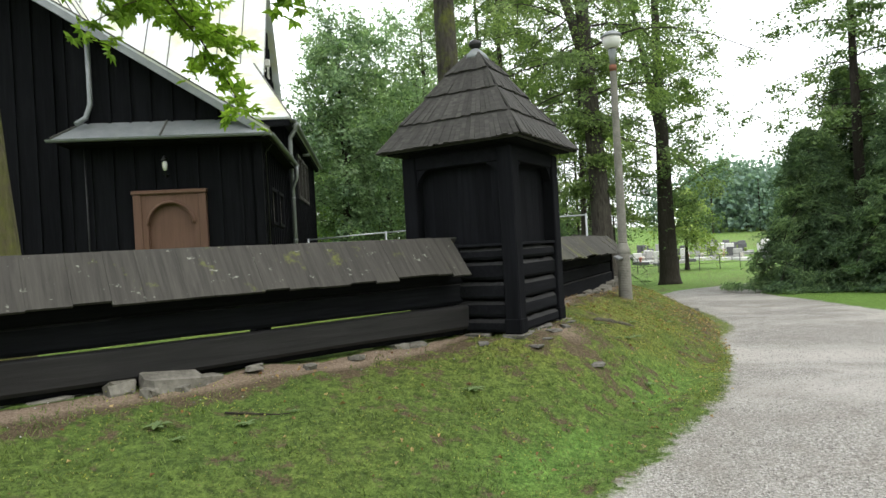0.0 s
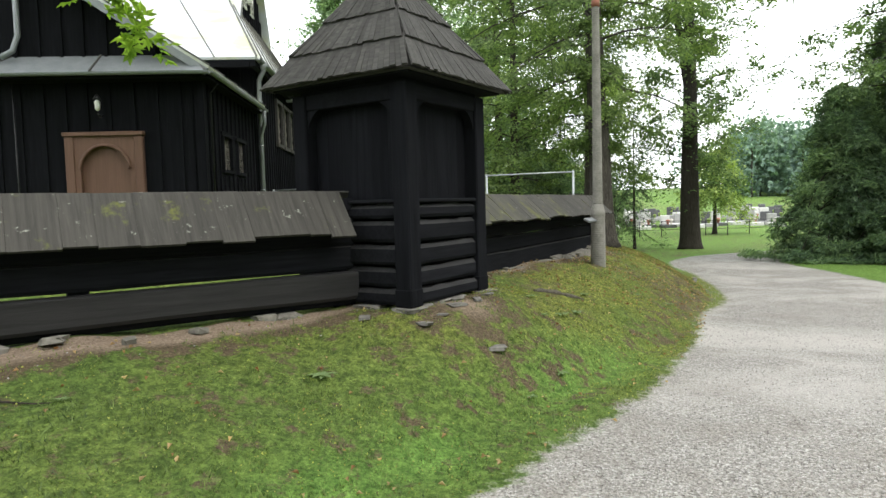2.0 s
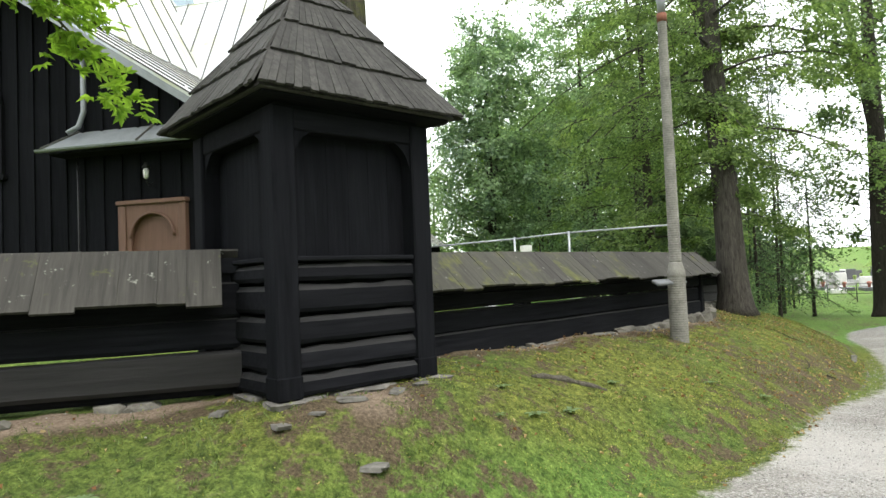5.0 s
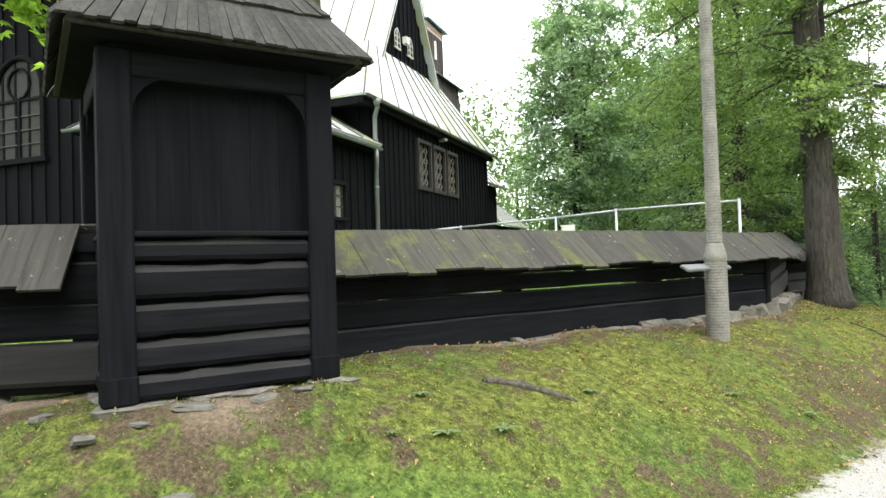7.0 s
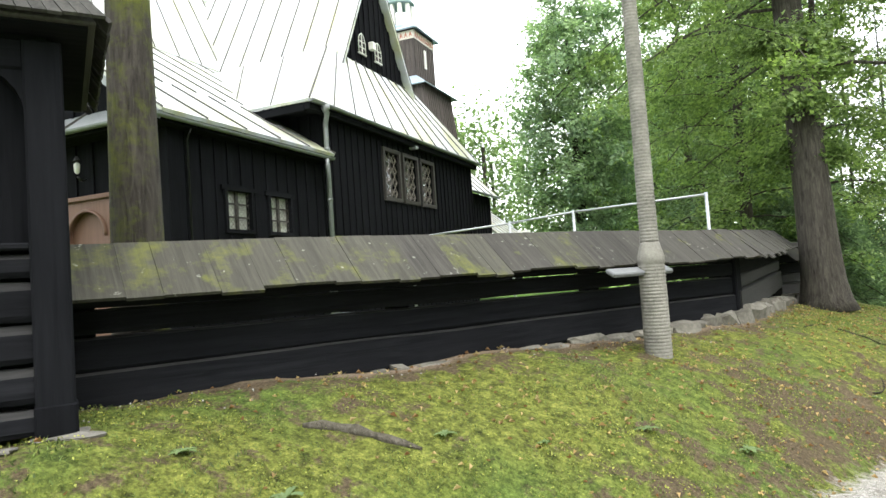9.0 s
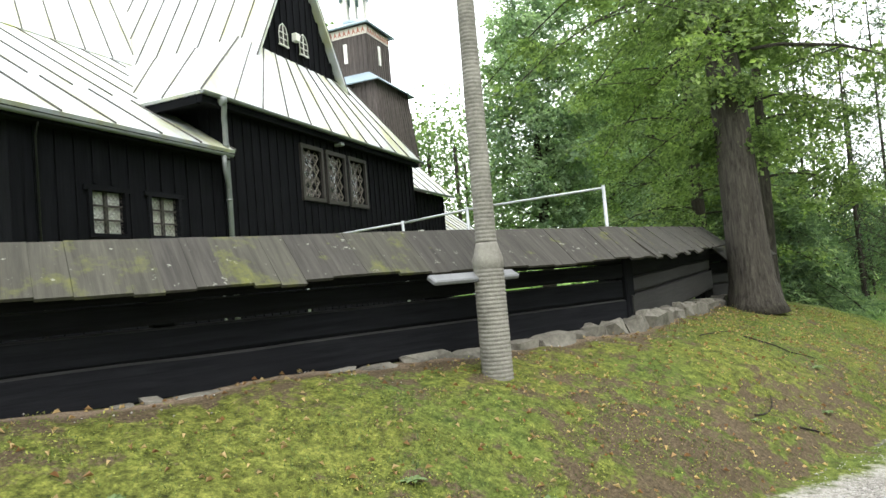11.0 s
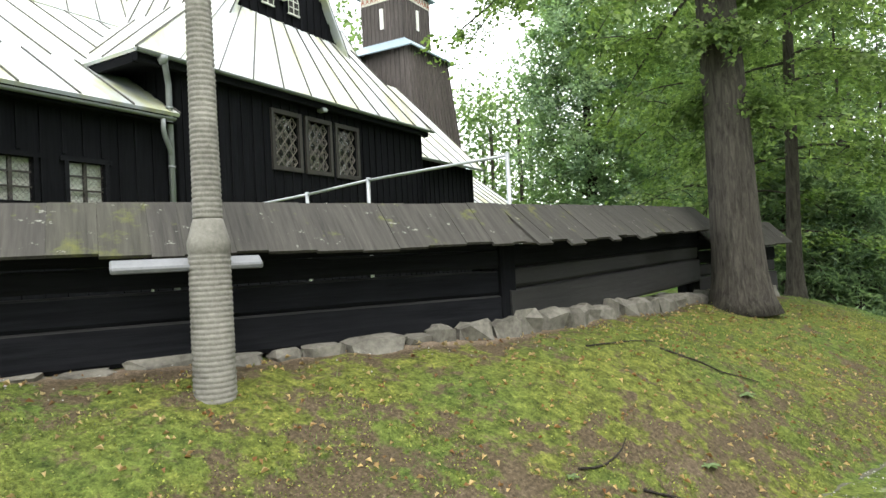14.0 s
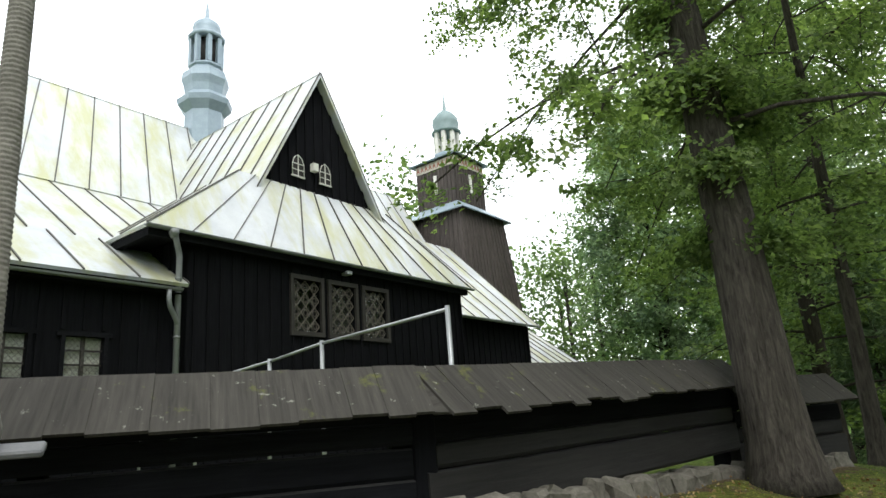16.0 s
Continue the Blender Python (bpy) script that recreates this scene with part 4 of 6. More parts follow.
def small_window(u, v0, v1, z0, z1):
    """A small four-pane sacristy window in a wall that faces +u."""
    bm = bmesh.new()
    box(bm, u - 0.1, u + 0.05, v0 - 0.12, v1 + 0.12, z1, z1 + 0.07)
    box(bm, u - 0.1, u + 0.05, v0 - 0.06, v1 + 0.06, z0 - 0.06, z0)
    box(bm, u - 0.1, u + 0.05, v0 - 0.06, v0, z0, z1)
    box(bm, u - 0.1, u + 0.05, v1, v1 + 0.06, z0, z1)
    w = part("window_frame", bm, tar_x, church, "dark framed small window with pale blind")
    bm = bmesh.new()
    vm = (v0 + v1) / 2
    box(bm, u - 0.06, u - 0.02, vm - 0.025, vm + 0.025, z0, z1)
    for zm in (z0 + (z1 - z0) * 0.33, z0 + (z1 - z0) * 0.67):
        box(bm, u - 0.06, u - 0.022, v0, vm - 0.025, zm - 0.012, zm + 0.012)
        box(bm, u - 0.06, u - 0.022, vm + 0.025, v1, zm - 0.012, zm + 0.012)
    part("glazing_bar", bm, grey_frame, w)
    g = part("pane", boxed(u - 0.075, u - 0.067, v0, v1, z0, z1), glass, w)
    g.visible_shadow = False
    part("blind", boxed(u - 0.095, u - 0.085, v0, v1, z0, z1), curtain, w)
    bm = bmesh.new()
    k = 7
    for i in range(-k, k):
        for sgn in (1, -1):
            pts = []
            for s in np.linspace(0, 1, 25):
                vv, zz = (v0 + (v1 - v0) * (i / k + s), z0 + (z1 - z0) * s) if sgn > 0 else (v1 - (v1 - v0) * (i / k + s), z0 + (z1 - z0) * s)
                if v0 <= vv <= v1:
                    pts.append((u - 0.015, vv, zz))
            if len(pts) > 1:
                tube(bm, [pts[0], pts[-1]], [0.003, 0.003], 3, False)
    part("grille", bm, lead, w)
    return w


# transept side with three lattice windows
U0 = -0.68
WINS = [(18.70, 19.42, 3.33, 4.40), (19.70, 20.42, 3.33, 4.40), (20.70, 21.42, 3.33, 4.40)]
board_wall("transept_wall", (U0, 16.24), (U0, 24.4), YARD_Z, 4.9, tar_z, 1, holes=[(a - 16.24, c - 16.24, z0, z1) for a, c, z0, z1 in WINS], label="black boarded wall with upright battens")
for a, c, z0, z1 in WINS:
    lattice_window(U0, a, c, z0, z1)
board_wall("transept_end_wall", (-3.9, 16.24), (U0, 16.24), YARD_Z, 4.9, tar_z, 1)
board_wall("transept_far_wall", (U0, 24.4), (-6.4, 24.4), YARD_Z, 4.9, tar_z, 1)
EU, GU, GZ0, EZ = -0.44, -1.6, 6.86, 4.87
RIDGE_U, RIDGE_Z, KINK_U, KINK_Z = -7.6, 10.8, -5.4, 7.2
tin_roof("transept_roof", (EU, 15.5, EZ), (EU, 24.6, EZ), (GU, 18.05, GZ0), (GU, 22.6, GZ0), 0.82)
tin_roof("transept_hip", (-3.1, 15.5, EZ), (EU, 15.5, EZ), (-5.2, 18.05, GZ0), (GU, 18.05, GZ0), 0.8)
tin_roof("transept_hip", (EU, 24.6, EZ), (-3.1, 24.6, EZ), (GU, 22.6, GZ0), (-4.6, 22.6, GZ0), 0.8)
tin_roof("nave_roof_flat", (GU, 18.06, GZ0 - 0.02), (GU, 22.59, GZ0 - 0.02), (-5.3, 18.06, GZ0 - 0.02), (-5.3, 22.59, GZ0 - 0.02), 0.62, False)
tin_roof("nave_roof_slope", (KINK_U, 12.2, KINK_Z), (KINK_U, 30.0, KINK_Z), (RIDGE_U, 13.4, RIDGE_Z), (RIDGE_U, 30.0, RIDGE_Z), 0.72)
tin_roof("nave_roof_far", (RIDGE_U, 13.4, RIDGE_Z), (RIDGE_U, 30.0, RIDGE_Z), (-12.2, 12.4, 4.8), (-12.2, 31.0, 4.8), 0.62, False)
gutter((EU + 0.05, 15.45, EZ - 0.03), (EU + 0.05, 24.65, EZ - 0.03), 0.055)
part("fascia", boxed(EU - 0.16, EU - 0.04, 15.55, 24.5, EZ - 0.19, EZ - 0.06), tar_x, church)
part("soffit", boxed(U0 - 0.02, EU - 0.04, 15.56, 24.5, EZ - 0.1, EZ - 0.075), tar_x, church)
part("corner_fascia", boxed(-2.6, EU - 0.17, 15.55, 15.65, EZ - 0.2, EZ - 0.06), tar_x, church)
part("soffit", boxed(-2.6, U0 - 0.03, 15.66, 16.23, EZ - 0.1, EZ - 0.075), tar_x, church)
downpipe([(EU + 0.05, 15.98, EZ - 0.06), (EU + 0.05, 15.99, EZ - 0.2), (-0.54, 16.14, EZ - 0.38), (-0.55, 16.16, EZ - 0.46), (-0.55, 16.16, 0.62)])
part("pipe_funnel", lathe([(0.05, EZ - 0.2), (0.085, EZ - 0.12), (0.085, EZ - 0.05)], 10, at=(EU + 0.05, 15.95)), zinc, church)
for zc in (4.0, 3.0, 2.0):
    part("pipe_clip", lathe([(0.06, zc), (0.06, zc + 0.04)], 10, at=(-0.55, 16.16)), zinc, church)
part("floodlight", box(bmesh.new(), -0.62, -0.42, 20.0, 20.14, 4.62, 4.70, bev=0.01), galv, church, "small pale outdoor lamp under the eave")

# cross gable with two small windows
APEX, GL, GR = (20.25, 9.98), 18.6, 22.05
gab_h = lambda s: GZ0 + (APEX[1] - GZ0) * (s / (APEX[0] - GL) if s < APEX[0] - GL else (GR - GL - s) / (GR - APEX[0]))
board_wall("gable_wall", (GU - 0.02, GL), (GU - 0.02, GR), GZ0 - 0.25, lambda s: max(GZ0 - 0.2, gab_h(s)), tar_z, 1, 0.26, label="black boarded gable with small white windows")
slope_l, slope_r = (APEX[1] - GZ0) / (APEX[0] - GL), (APEX[1] - GZ0) / (GR - APEX[0])
tin_roof("gable_roof", (GU + 0.2, GL - 0.4, GZ0 - 0.4 * slope_l + 0.06), (-7.3, GL - 0.4, GZ0 - 0.4 * slope_l + 0.06), (GU + 0.2, APEX[0], APEX[1] + 0.06), (-7.3, APEX[0], APEX[1] + 0.06), 0.62)
tin_roof("gable_roof", (GU + 0.2, GR + 0.4, GZ0 - 0.4 * slope_r + 0.06), (-7.3, GR + 0.4, GZ0 - 0.4 * slope_r + 0.06), (GU + 0.2, APEX[0], APEX[1] + 0.06), (-7.3, APEX[0], APEX[1] + 0.06), 0.62)
for vc in (19.63, 20.46):
    z0, z1 = 7.14, 7.6
    bm = tube(bmesh.new(), [(GU + 0.045, vc - 0.17, z0), (GU + 0.045, vc - 0.17, z1 - 0.15), (GU + 0.045, vc - 0.11, z1), (GU + 0.045, vc, z1 + 0.08), (GU + 0.045, vc + 0.11, z1), (GU + 0.045, vc + 0.17, z1 - 0.15), (GU + 0.045, vc + 0.17, z0)], [0.011] * 7, 5)
    w = part("gable_window", bm, white_paint, church, "small white arched window")
    part("sill", boxed(GU + 0.02, GU + 0.065, vc - 0.19, vc + 0.19, z0 - 0.02, z0 + 0.01), white_paint, w)
    part("mullion", boxed(GU + 0.032, GU + 0.052, vc - 0.009, vc + 0.009, z0 + 0.01, z1 + 0.07), white_paint, w)
    for zb in (z0 + 0.16, z1 - 0.15):
        part("glazing_bar", boxed(GU + 0.034, GU + 0.05, vc - 0.16, vc + 0.16, zb - 0.008, zb + 0.008), white_paint, w)
    part("pane", boxed(GU + 0.012, GU + 0.03, vc - 0.15, vc + 0.15, z0, z1), room_shade, w)
part("gable_lamp", boxed(GU + 0.02, GU + 0.16, 20.0, 20.16, 7.36, 7.56, bev=0.01), white_paint, church, "white square lamp box")

# sacristy with its arched door, under the roof's long lower slope
SU, SE = -0.70, -0.46
SWIN = [(13.42, 13.98, 2.34, 2.96), (14.48, 15.04, 2.34, 2.96)]
board_wall("sacristy_side_wall", (SU, 12.3), (SU, 16.23), YARD_Z, 3.95, tar_z, 1, 0.3, holes=[(a - 12.3, c - 12.3, z0, z1) for a, c, z0, z1 in SWIN])
for a, c, z0, z1 in SWIN:
    small_window(SU, a, c, z0, z1)
catslide = lambda u: 3.93 + (SE - u) * 0.655
board_wall("sacristy_front_wall", (-4.02, 12.3), (SU, 12.3), YARD_Z, lambda s: catslide(-4.02 + s) - 0.1, tar_z, 1, 0.34, holes=[(1.18, 2.2, YARD_Z, 2.78)])
part("corner_board", boxed(SU - 0.1, SU + 0.05, 12.24, 12.4, YARD_Z, 3.85), tar_z, church)
tin_roof("sacristy_roof", (SE, 12.0, catslide(SE)), (SE, 16.3, catslide(SE)), (-2.0, 12.0, catslide(-2.0)), (-2.0, 16.3, catslide(-2.0)), 0.72)
tin_roof("lower_roof_slope", (-2.0, 12.0, catslide(-2.0)), (-2.0, 19.6, catslide(-2.0)), (KINK_U - 0.05, 12.0, catslide(KINK_U - 0.05)), (KINK_U - 0.05, 19.6, catslide(KINK_U - 0.05)), 0.72)
part("barge_board", slab(bmesh.new(), [(SE - 0.02, 11.96, catslide(SE) - 0.04), (KINK_U, 11.96, catslide(KINK_U) - 0.04), (KINK_U, 12.04, catslide(KINK_U) - 0.04), (SE - 0.02, 12.04, catslide(SE) - 0.04)], 0.12), zinc, church, "grey barge board along the roof slope")
pent = tin_roof("pent_roof", (-4.1, 11.86, 3.84), (-0.5, 11.86, 3.84), (-3.72, 12.29, 4.18), (-0.85, 12.29, 4.18), 1.2)
# darker zinc than the other roofs: the black wall's reflection as colour
pent.data.materials[0] = zinc
gutter((-4.15, 11.82, 3.82), (-0.42, 11.82, 3.82), 0.05)
gutter((-0.41, 11.8, 3.82), (-0.41, 16.15, 3.82), 0.05)
downpipe([(-0.41, 15.92, 3.78), (-0.41, 15.92, 3.62), (-0.42, 15.95, 3.5), (-0.53, 16.13, 3.3), (-0.55, 16.16, 3.2)], 0.042)
downpipe([(-3.55, 12.2, catslide(-3.55) - 0.2), (-3.55, 12.2, 4.5), (-3.62, 12.16, 4.25), (-3.75, 12.05, 4.12)], 0.045)
part("lightning_cable", tube(bmesh.new(), [(-3.7, 12.22, 3.75), (-3.7, 12.22, 0.7)], [0.014, 0.014], 6), black_iron, church)
part("lightning_cable", tube(bmesh.new(), [(-0.5, 12.55, 3.74), (-0.63, 12.6, 3.6), (-0.64, 12.62, 0.7)], [0.014] * 3, 5), black_iron, church)
part("soffit", boxed(-4.0, -0.72, 11.9, 12.28, 3.74, 3.77), tar_x, church)
part("soffit", boxed(SU - 0.0, SE - 0.02, 11.95, 16.2, 3.74, 3.765), tar_x, church)

# door surround, arched leaf
door = part("door_frame", boxed(-2.93, -2.785, 12.20, 12.34, YARD_Z, 2.86, bev=0.01), door_wood, church, "brown carved door surround with an arched panel")
part("jamb", boxed(-1.805, -1.67, 12.20, 12.34, YARD_Z, 2.86, bev=0.01), door_wood, door)
part("head", boxed(-2.95, -1.65, 12.17, 12.35, 2.86, 2.93, bev=0.01), door_wood, door)
bm = bmesh.new()
c0, rad, zc = -2.295, 0.40, 2.31
arch = [(c0 + rad * math.cos(a), zc + rad * math.sin(a)) for a in np.linspace(0, math.pi, 17)]
ring = [(-1.805, 2.31)] + [(-1.805, 2.6)] * 3 + [(-1.805, 2.86)] + [(-1.805 - 0.98 * i / 8, 2.86) for i in range(1, 8)] + [(-2.785, 2.86)] + [(-2.785, 2.6)] * 3 + [(-2.785, 2.31)]
for (a0, a1), (b0, b1) in zip(zip(arch, arch[1:]), zip(ring, ring[1:])):
    pts = [a0, a1, b1, b0] if (Vector(b0) - Vector(b1)).length > 1e-4 else [a0, a1, b0]
    f0 = [bm.verts.new((p[0], 12.225, p[1])) for p in pts]
    f1 = [bm.verts.new((p[0], 12.33, p[1])) for p in pts]
    bm.faces.new(f0)
    bm.faces.new(list(reversed(f1)))
    for i in range(len(pts)):
        bm.faces.new((f0[i], f1[i], f1[(i + 1) % len(pts)], f0[(i + 1) % len(pts)]))
bmesh.ops.recalc_face_normals(bm, faces=bm.faces)
part("spandrel", bm, door_wood, door)
for sx in (-1, 1):
    part("pilaster", boxed(c0 + sx * 0.445 - 0.045, c0 + sx * 0.445 + 0.045, 12.225, 12.33, YARD_Z, 2.31), door_wood, door)
part("arch_moulding", tube(bmesh.new(), [(x, 12.215, z) for x, z in arch], [0.028] * len(arch), 6), door_wood, door)
part("door_leaf", boxed(c0 - 0.42, c0 + 0.42, 12.30, 12.36, YARD_Z, 2.76), door_wood, door, "plain brown door leaf")
wl = part("wall_lantern", lathe([(0.015, 3.26), (0.04, 3.29), (0.05, 3.4), (0.02, 3.44)], 6, at=(-2.32, 12.12)), lamp_white, church, "small lantern with milky glass")
part("lantern_cap", lathe([(0.07, 3.44), (0.03, 3.5), (0.012, 3.53)], 6, at=(-2.32, 12.12)), black_iron, wl)
part("lantern_arm", tube(bmesh.new(), [(-2.32, 12.28, 3.2), (-2.32, 12.2, 3.16), (-2.32, 12.12, 3.22)], [0.014] * 3, 6), black_iron, wl)

# chancel with an arched window in its end wall
board_wall("chancel_end_wall", (-10.4, 12.75), (-4.02, 12.75), YARD_Z, lambda s: min(catslide(-10.4 + s) - 0.1, 7.1), tar_z, 1, 0.34)
board_wall("chancel_far_wall", (-10.4, 31.0), (-10.4, 12.75), YARD_Z, 5.9, tar_z, 1, 1.2)
tin_roof("chancel_hip", (-10.8, 12.2, KINK_Z), (KINK_U, 12.2, KINK_Z), (RIDGE_U - 0.01, 13.4, RIDGE_Z), (RIDGE_U + 0.01, 13.4, RIDGE_Z), 0.7)
aw = bmesh.new()
for b4 in ((-7.1, -7.0, 3.66, 4.95), (-5.8, -5.7, 3.66, 4.95)):
    box(aw, b4[0], b4[1], 12.67, 12.77, b4[2], b4[3])
box(aw, -7.15, -5.65, 12.65, 12.77, 3.56, 3.66)
tube(aw, [(-6.4 + 0.65 * math.cos(a), 12.71, 4.95 + 0.65 * math.sin(a)) for a in np.linspace(0, math.pi, 13)], [0.06] * 13, 6)
ring = tube(bmesh.new(), [(-6.4 + 0.3 * math.cos(a), 12.71, 5.1 + 0.3 * math.sin(a)) for a in np.linspace(0, 2 * math.pi, 13)], [0.03] * 13, 5)
# frame and tracery take tar black: the shade on them is in the colour
aw = part("arched_window", aw, tar_x, church, "arched church window with tracery, shade in its dark colour")
part("tracery_ring", ring, tar_x, aw)
part("mullion", boxed(-6.43, -6.37, 12.69, 12.74, 3.66, 4.8), tar_x, aw)
part("transom", boxed(-7.0, -5.8, 12.70, 12.74, 4.76, 4.81), tar_x, aw)
for i in range(1, 4):
    part("glazing_bar", boxed(-7.0, -5.8, 12.705, 12.735, 3.66 + 0.27 * i - 0.01, 3.66 + 0.27 * i + 0.01), grey_frame, aw)
bm = bmesh.new()
vs = [bm.verts.new((x, 12.735, z)) for x, z in [(-7.0, 3.66), (-5.8, 3.66)] + [(-6.4 + 0.6 * math.cos(a), 4.95 + 0.6 * math.sin(a)) for a in np.linspace(0, math.pi, 13)]]
bm.faces.new(vs)
part("pane", bm, room_shade, aw, "dark window panes")

# narthex and its lower porch
NU = -2.1
board_wall("narthex_wall", (NU, 24.4), (NU, 30.2), YARD_Z, 4.5, tar_z, 1, 0.3)
board_wall("narthex_end_wall", (NU, 30.2), (-8.9, 30.2), YARD_Z, 4.5, tar_z, 1, 0.6)
tin_roof("narthex_roof", (-1.8, 24.3, 4.5), (-1.8, 30.5, 4.5), (-5.3, 22.4, 8.1), (-5.3, 30.3, 8.1), 0.75)
gutter((-1.75, 24.6, 4.47), (-1.75, 30.5, 4.47))
tin_roof("porch_roof", (-1.8, 30.3, 2.95), (-1.8, 34.6, 2.95), (-4.3, 30.3, 5.0), (-4.3, 34.0, 5.0))
board_wall("porch_wall", (-2.2, 30.3), (-2.2, 34.4), YARD_Z, 2.95, tar_z, 1, 0.4)

# ridge turret
bm = lathe([(0.62, 9.80), (0.60, 11.40), (0.82, 11.65), (0.86, 11.82), (0.80, 11.88), (0.62, 12.05), (0.66, 12.30), (0.74, 12.55), (0.70, 12.80), (0.52, 12.95), (0.50, 13.00), (0.56, 13.06), (0.56, 13.12), (0.48, 13.15)], 8, at=(RIDGE_U, 20.92), smooth=False)
turret = part("ridge_turret", bm, blue_tin, church, "blue-grey sheet metal ridge turret with lantern")
for k in range(8):
    a = 2 * math.pi * (k + 0.5) / 8
    x, y = RIDGE_U + 0.46 * math.cos(a), 20.92 + 0.46 * math.sin(a)
    part("lantern_post", boxed(x - 0.07, x + 0.07, y - 0.07, y + 0.07, 13.15, 14.10), blue_tin, turret)
part("lantern_core", lathe([(0.34, 13.15), (0.34, 14.10)], 8, at=(RIDGE_U, 20.92)), room_shade, turret)
part("cupola", lathe([(0.56, 14.10), (0.60, 14.18), (0.56, 14.25), (0.42, 14.32), (0.46, 14.50), (0.42, 14.70), (0.25, 14.86), (0.08, 15.00), (0.05, 15.30), (0.02, 15.60)], 12, at=(RIDGE_U, 20.92)), blue_tin, turret)

# bell tower
TC = (-6.53, 32.43)
tower = tagged(part("bell_tower", bmesh.new(), tower_wood, church), "brown boarded bell tower with tapering shaft")
bm = bmesh.new()
rings = [[bm.verts.new((TC[0] + sx * h, TC[1] + sy * h, z)) for sx, sy in ((-1, -1), (1, -1), (1, 1), (-1, 1))] for h, z in ((2.3, YARD_Z), (1.92, 5.5), (1.55, 9.95))]
for a, c in zip(rings, rings[1:]):
    for k in range(4):
        bm.faces.new((a[k], a[(k + 1) % 4], c[(k + 1) % 4], c[k]))
bm.faces.new(rings[-1])
bm.to_mesh(tower.data)
bm.free()
for side in range(4):
    m = pose(TC[0], TC[1], 0) @ Matrix.Rotation(side * math.pi / 2, 4, "Z")
    for i in range(15):
        t = -0.97 + 1.94 * i / 14
        bm = bmesh.new()
        for (h0, z0), (h1, z1) in (((2.3, YARD_Z), (1.92, 5.5)), ((1.92, 5.5), (1.55, 9.95))):
            vs = [bm.verts.new((t * h + dxx, -h - dyy, z)) for h, z in ((h0, z0), (h1, z1)) for dyy in (0.0, 0.04) for dxx in (-0.025, 0.025)]
            for fidx in ((2, 3, 7, 6), (0, 2, 6, 4), (1, 5, 7, 3)):
                bm.faces.new([vs[j] for j in fidx])
        bmesh.ops.transform(bm, matrix=m, verts=bm.verts)
        part("batten", bm, tower_wood, tower)
    part("belfry_wall", boxed(-1.05, 1.05, -1.05, -0.97, 10.2, 12.6, m=m), tower_wood, tower)
    for i in range(11):
        x = -1.0 + 2.0 * i / 10
        part("belfry_batten", boxed(x - 0.03, x + 0.03, -1.085, -1.053, 10.3, 12.1, m=m), tower_wood, tower)
    part("frieze", boxed(-1.07, 1.07, -1.08, -1.053, 12.15, 12.52, m=m), cream_paint, tower, "cream frieze with red carving")
    for i in range(9):
        x = -0.92 + 1.84 * i / 8
        bm = bmesh.new()
        lz = [(x - 0.09, 12.2), (x, 12.48), (x + 0.09, 12.2), (x, 12.3)]
        f0 = [bm.verts.new((px, -1.1, pz)) for px, pz in lz]
        f1 = [bm.verts.new((px, -1.075, pz)) for px, pz in lz]
        bm.faces.new(f0)
        for k in range(4):
            bm.faces.new((f0[k], f1[k], f1[(k + 1) % 4], f0[(k + 1) % 4]))
        bmesh.ops.recalc_face_normals(bm, faces=bm.faces)
        bmesh.ops.transform(bm, matrix=m, verts=bm.verts)
        part("frieze_ornament", bm, red_paint, tower)
    part("belfry_opening", boxed(-0.08, 0.08, -1.11, -1.06, 11.0, 11.85, m=m), white_paint, tower, "narrow pale louvred opening")
    part("eave_skirt", slab(bmesh.new(), [m @ Vector(p) for p in ((-1.85, -1.85, 9.84), (1.85, -1.85, 9.84), (1.0, -1.0, 10.5), (-1.0, -1.0, 10.5))], 0.05), blue_tin, tower)
    part("belfry_roof", slab(bmesh.new(), [m @ Vector(p) for p in ((-1.3, -1.3, 12.58), (1.3, -1.3, 12.58), (0.55, -0.55, 13.0), (-0.55, -0.55, 13.0))], 0.06), blue_tin, tower)
for k in range(8):
    a = 2 * math.pi * (k + 0.5) / 8
    x, y = TC[0] + 0.5 * math.cos(a), TC[1] + 0.5 * math.sin(a)
    part("lantern_post", boxed(x - 0.08, x + 0.08, y - 0.08, y + 0.08, 13.1, 14.15), white_paint, tower)
part("lantern_base", lathe([(0.7, 12.9), (0.68, 13.1), (0.6, 13.14)], 8, at=TC), blue_tin, tower)
part("cupola", lathe([(0.64, 14.15), (0.7, 14.22), (0.5, 14.34), (0.62, 14.62), (0.58, 14.9), (0.34, 15.2), (0.1, 15.36), (0.05, 15.8), (0.02, 16.2)], 12, at=TC), green_tin, tower)

# ---- trees ----


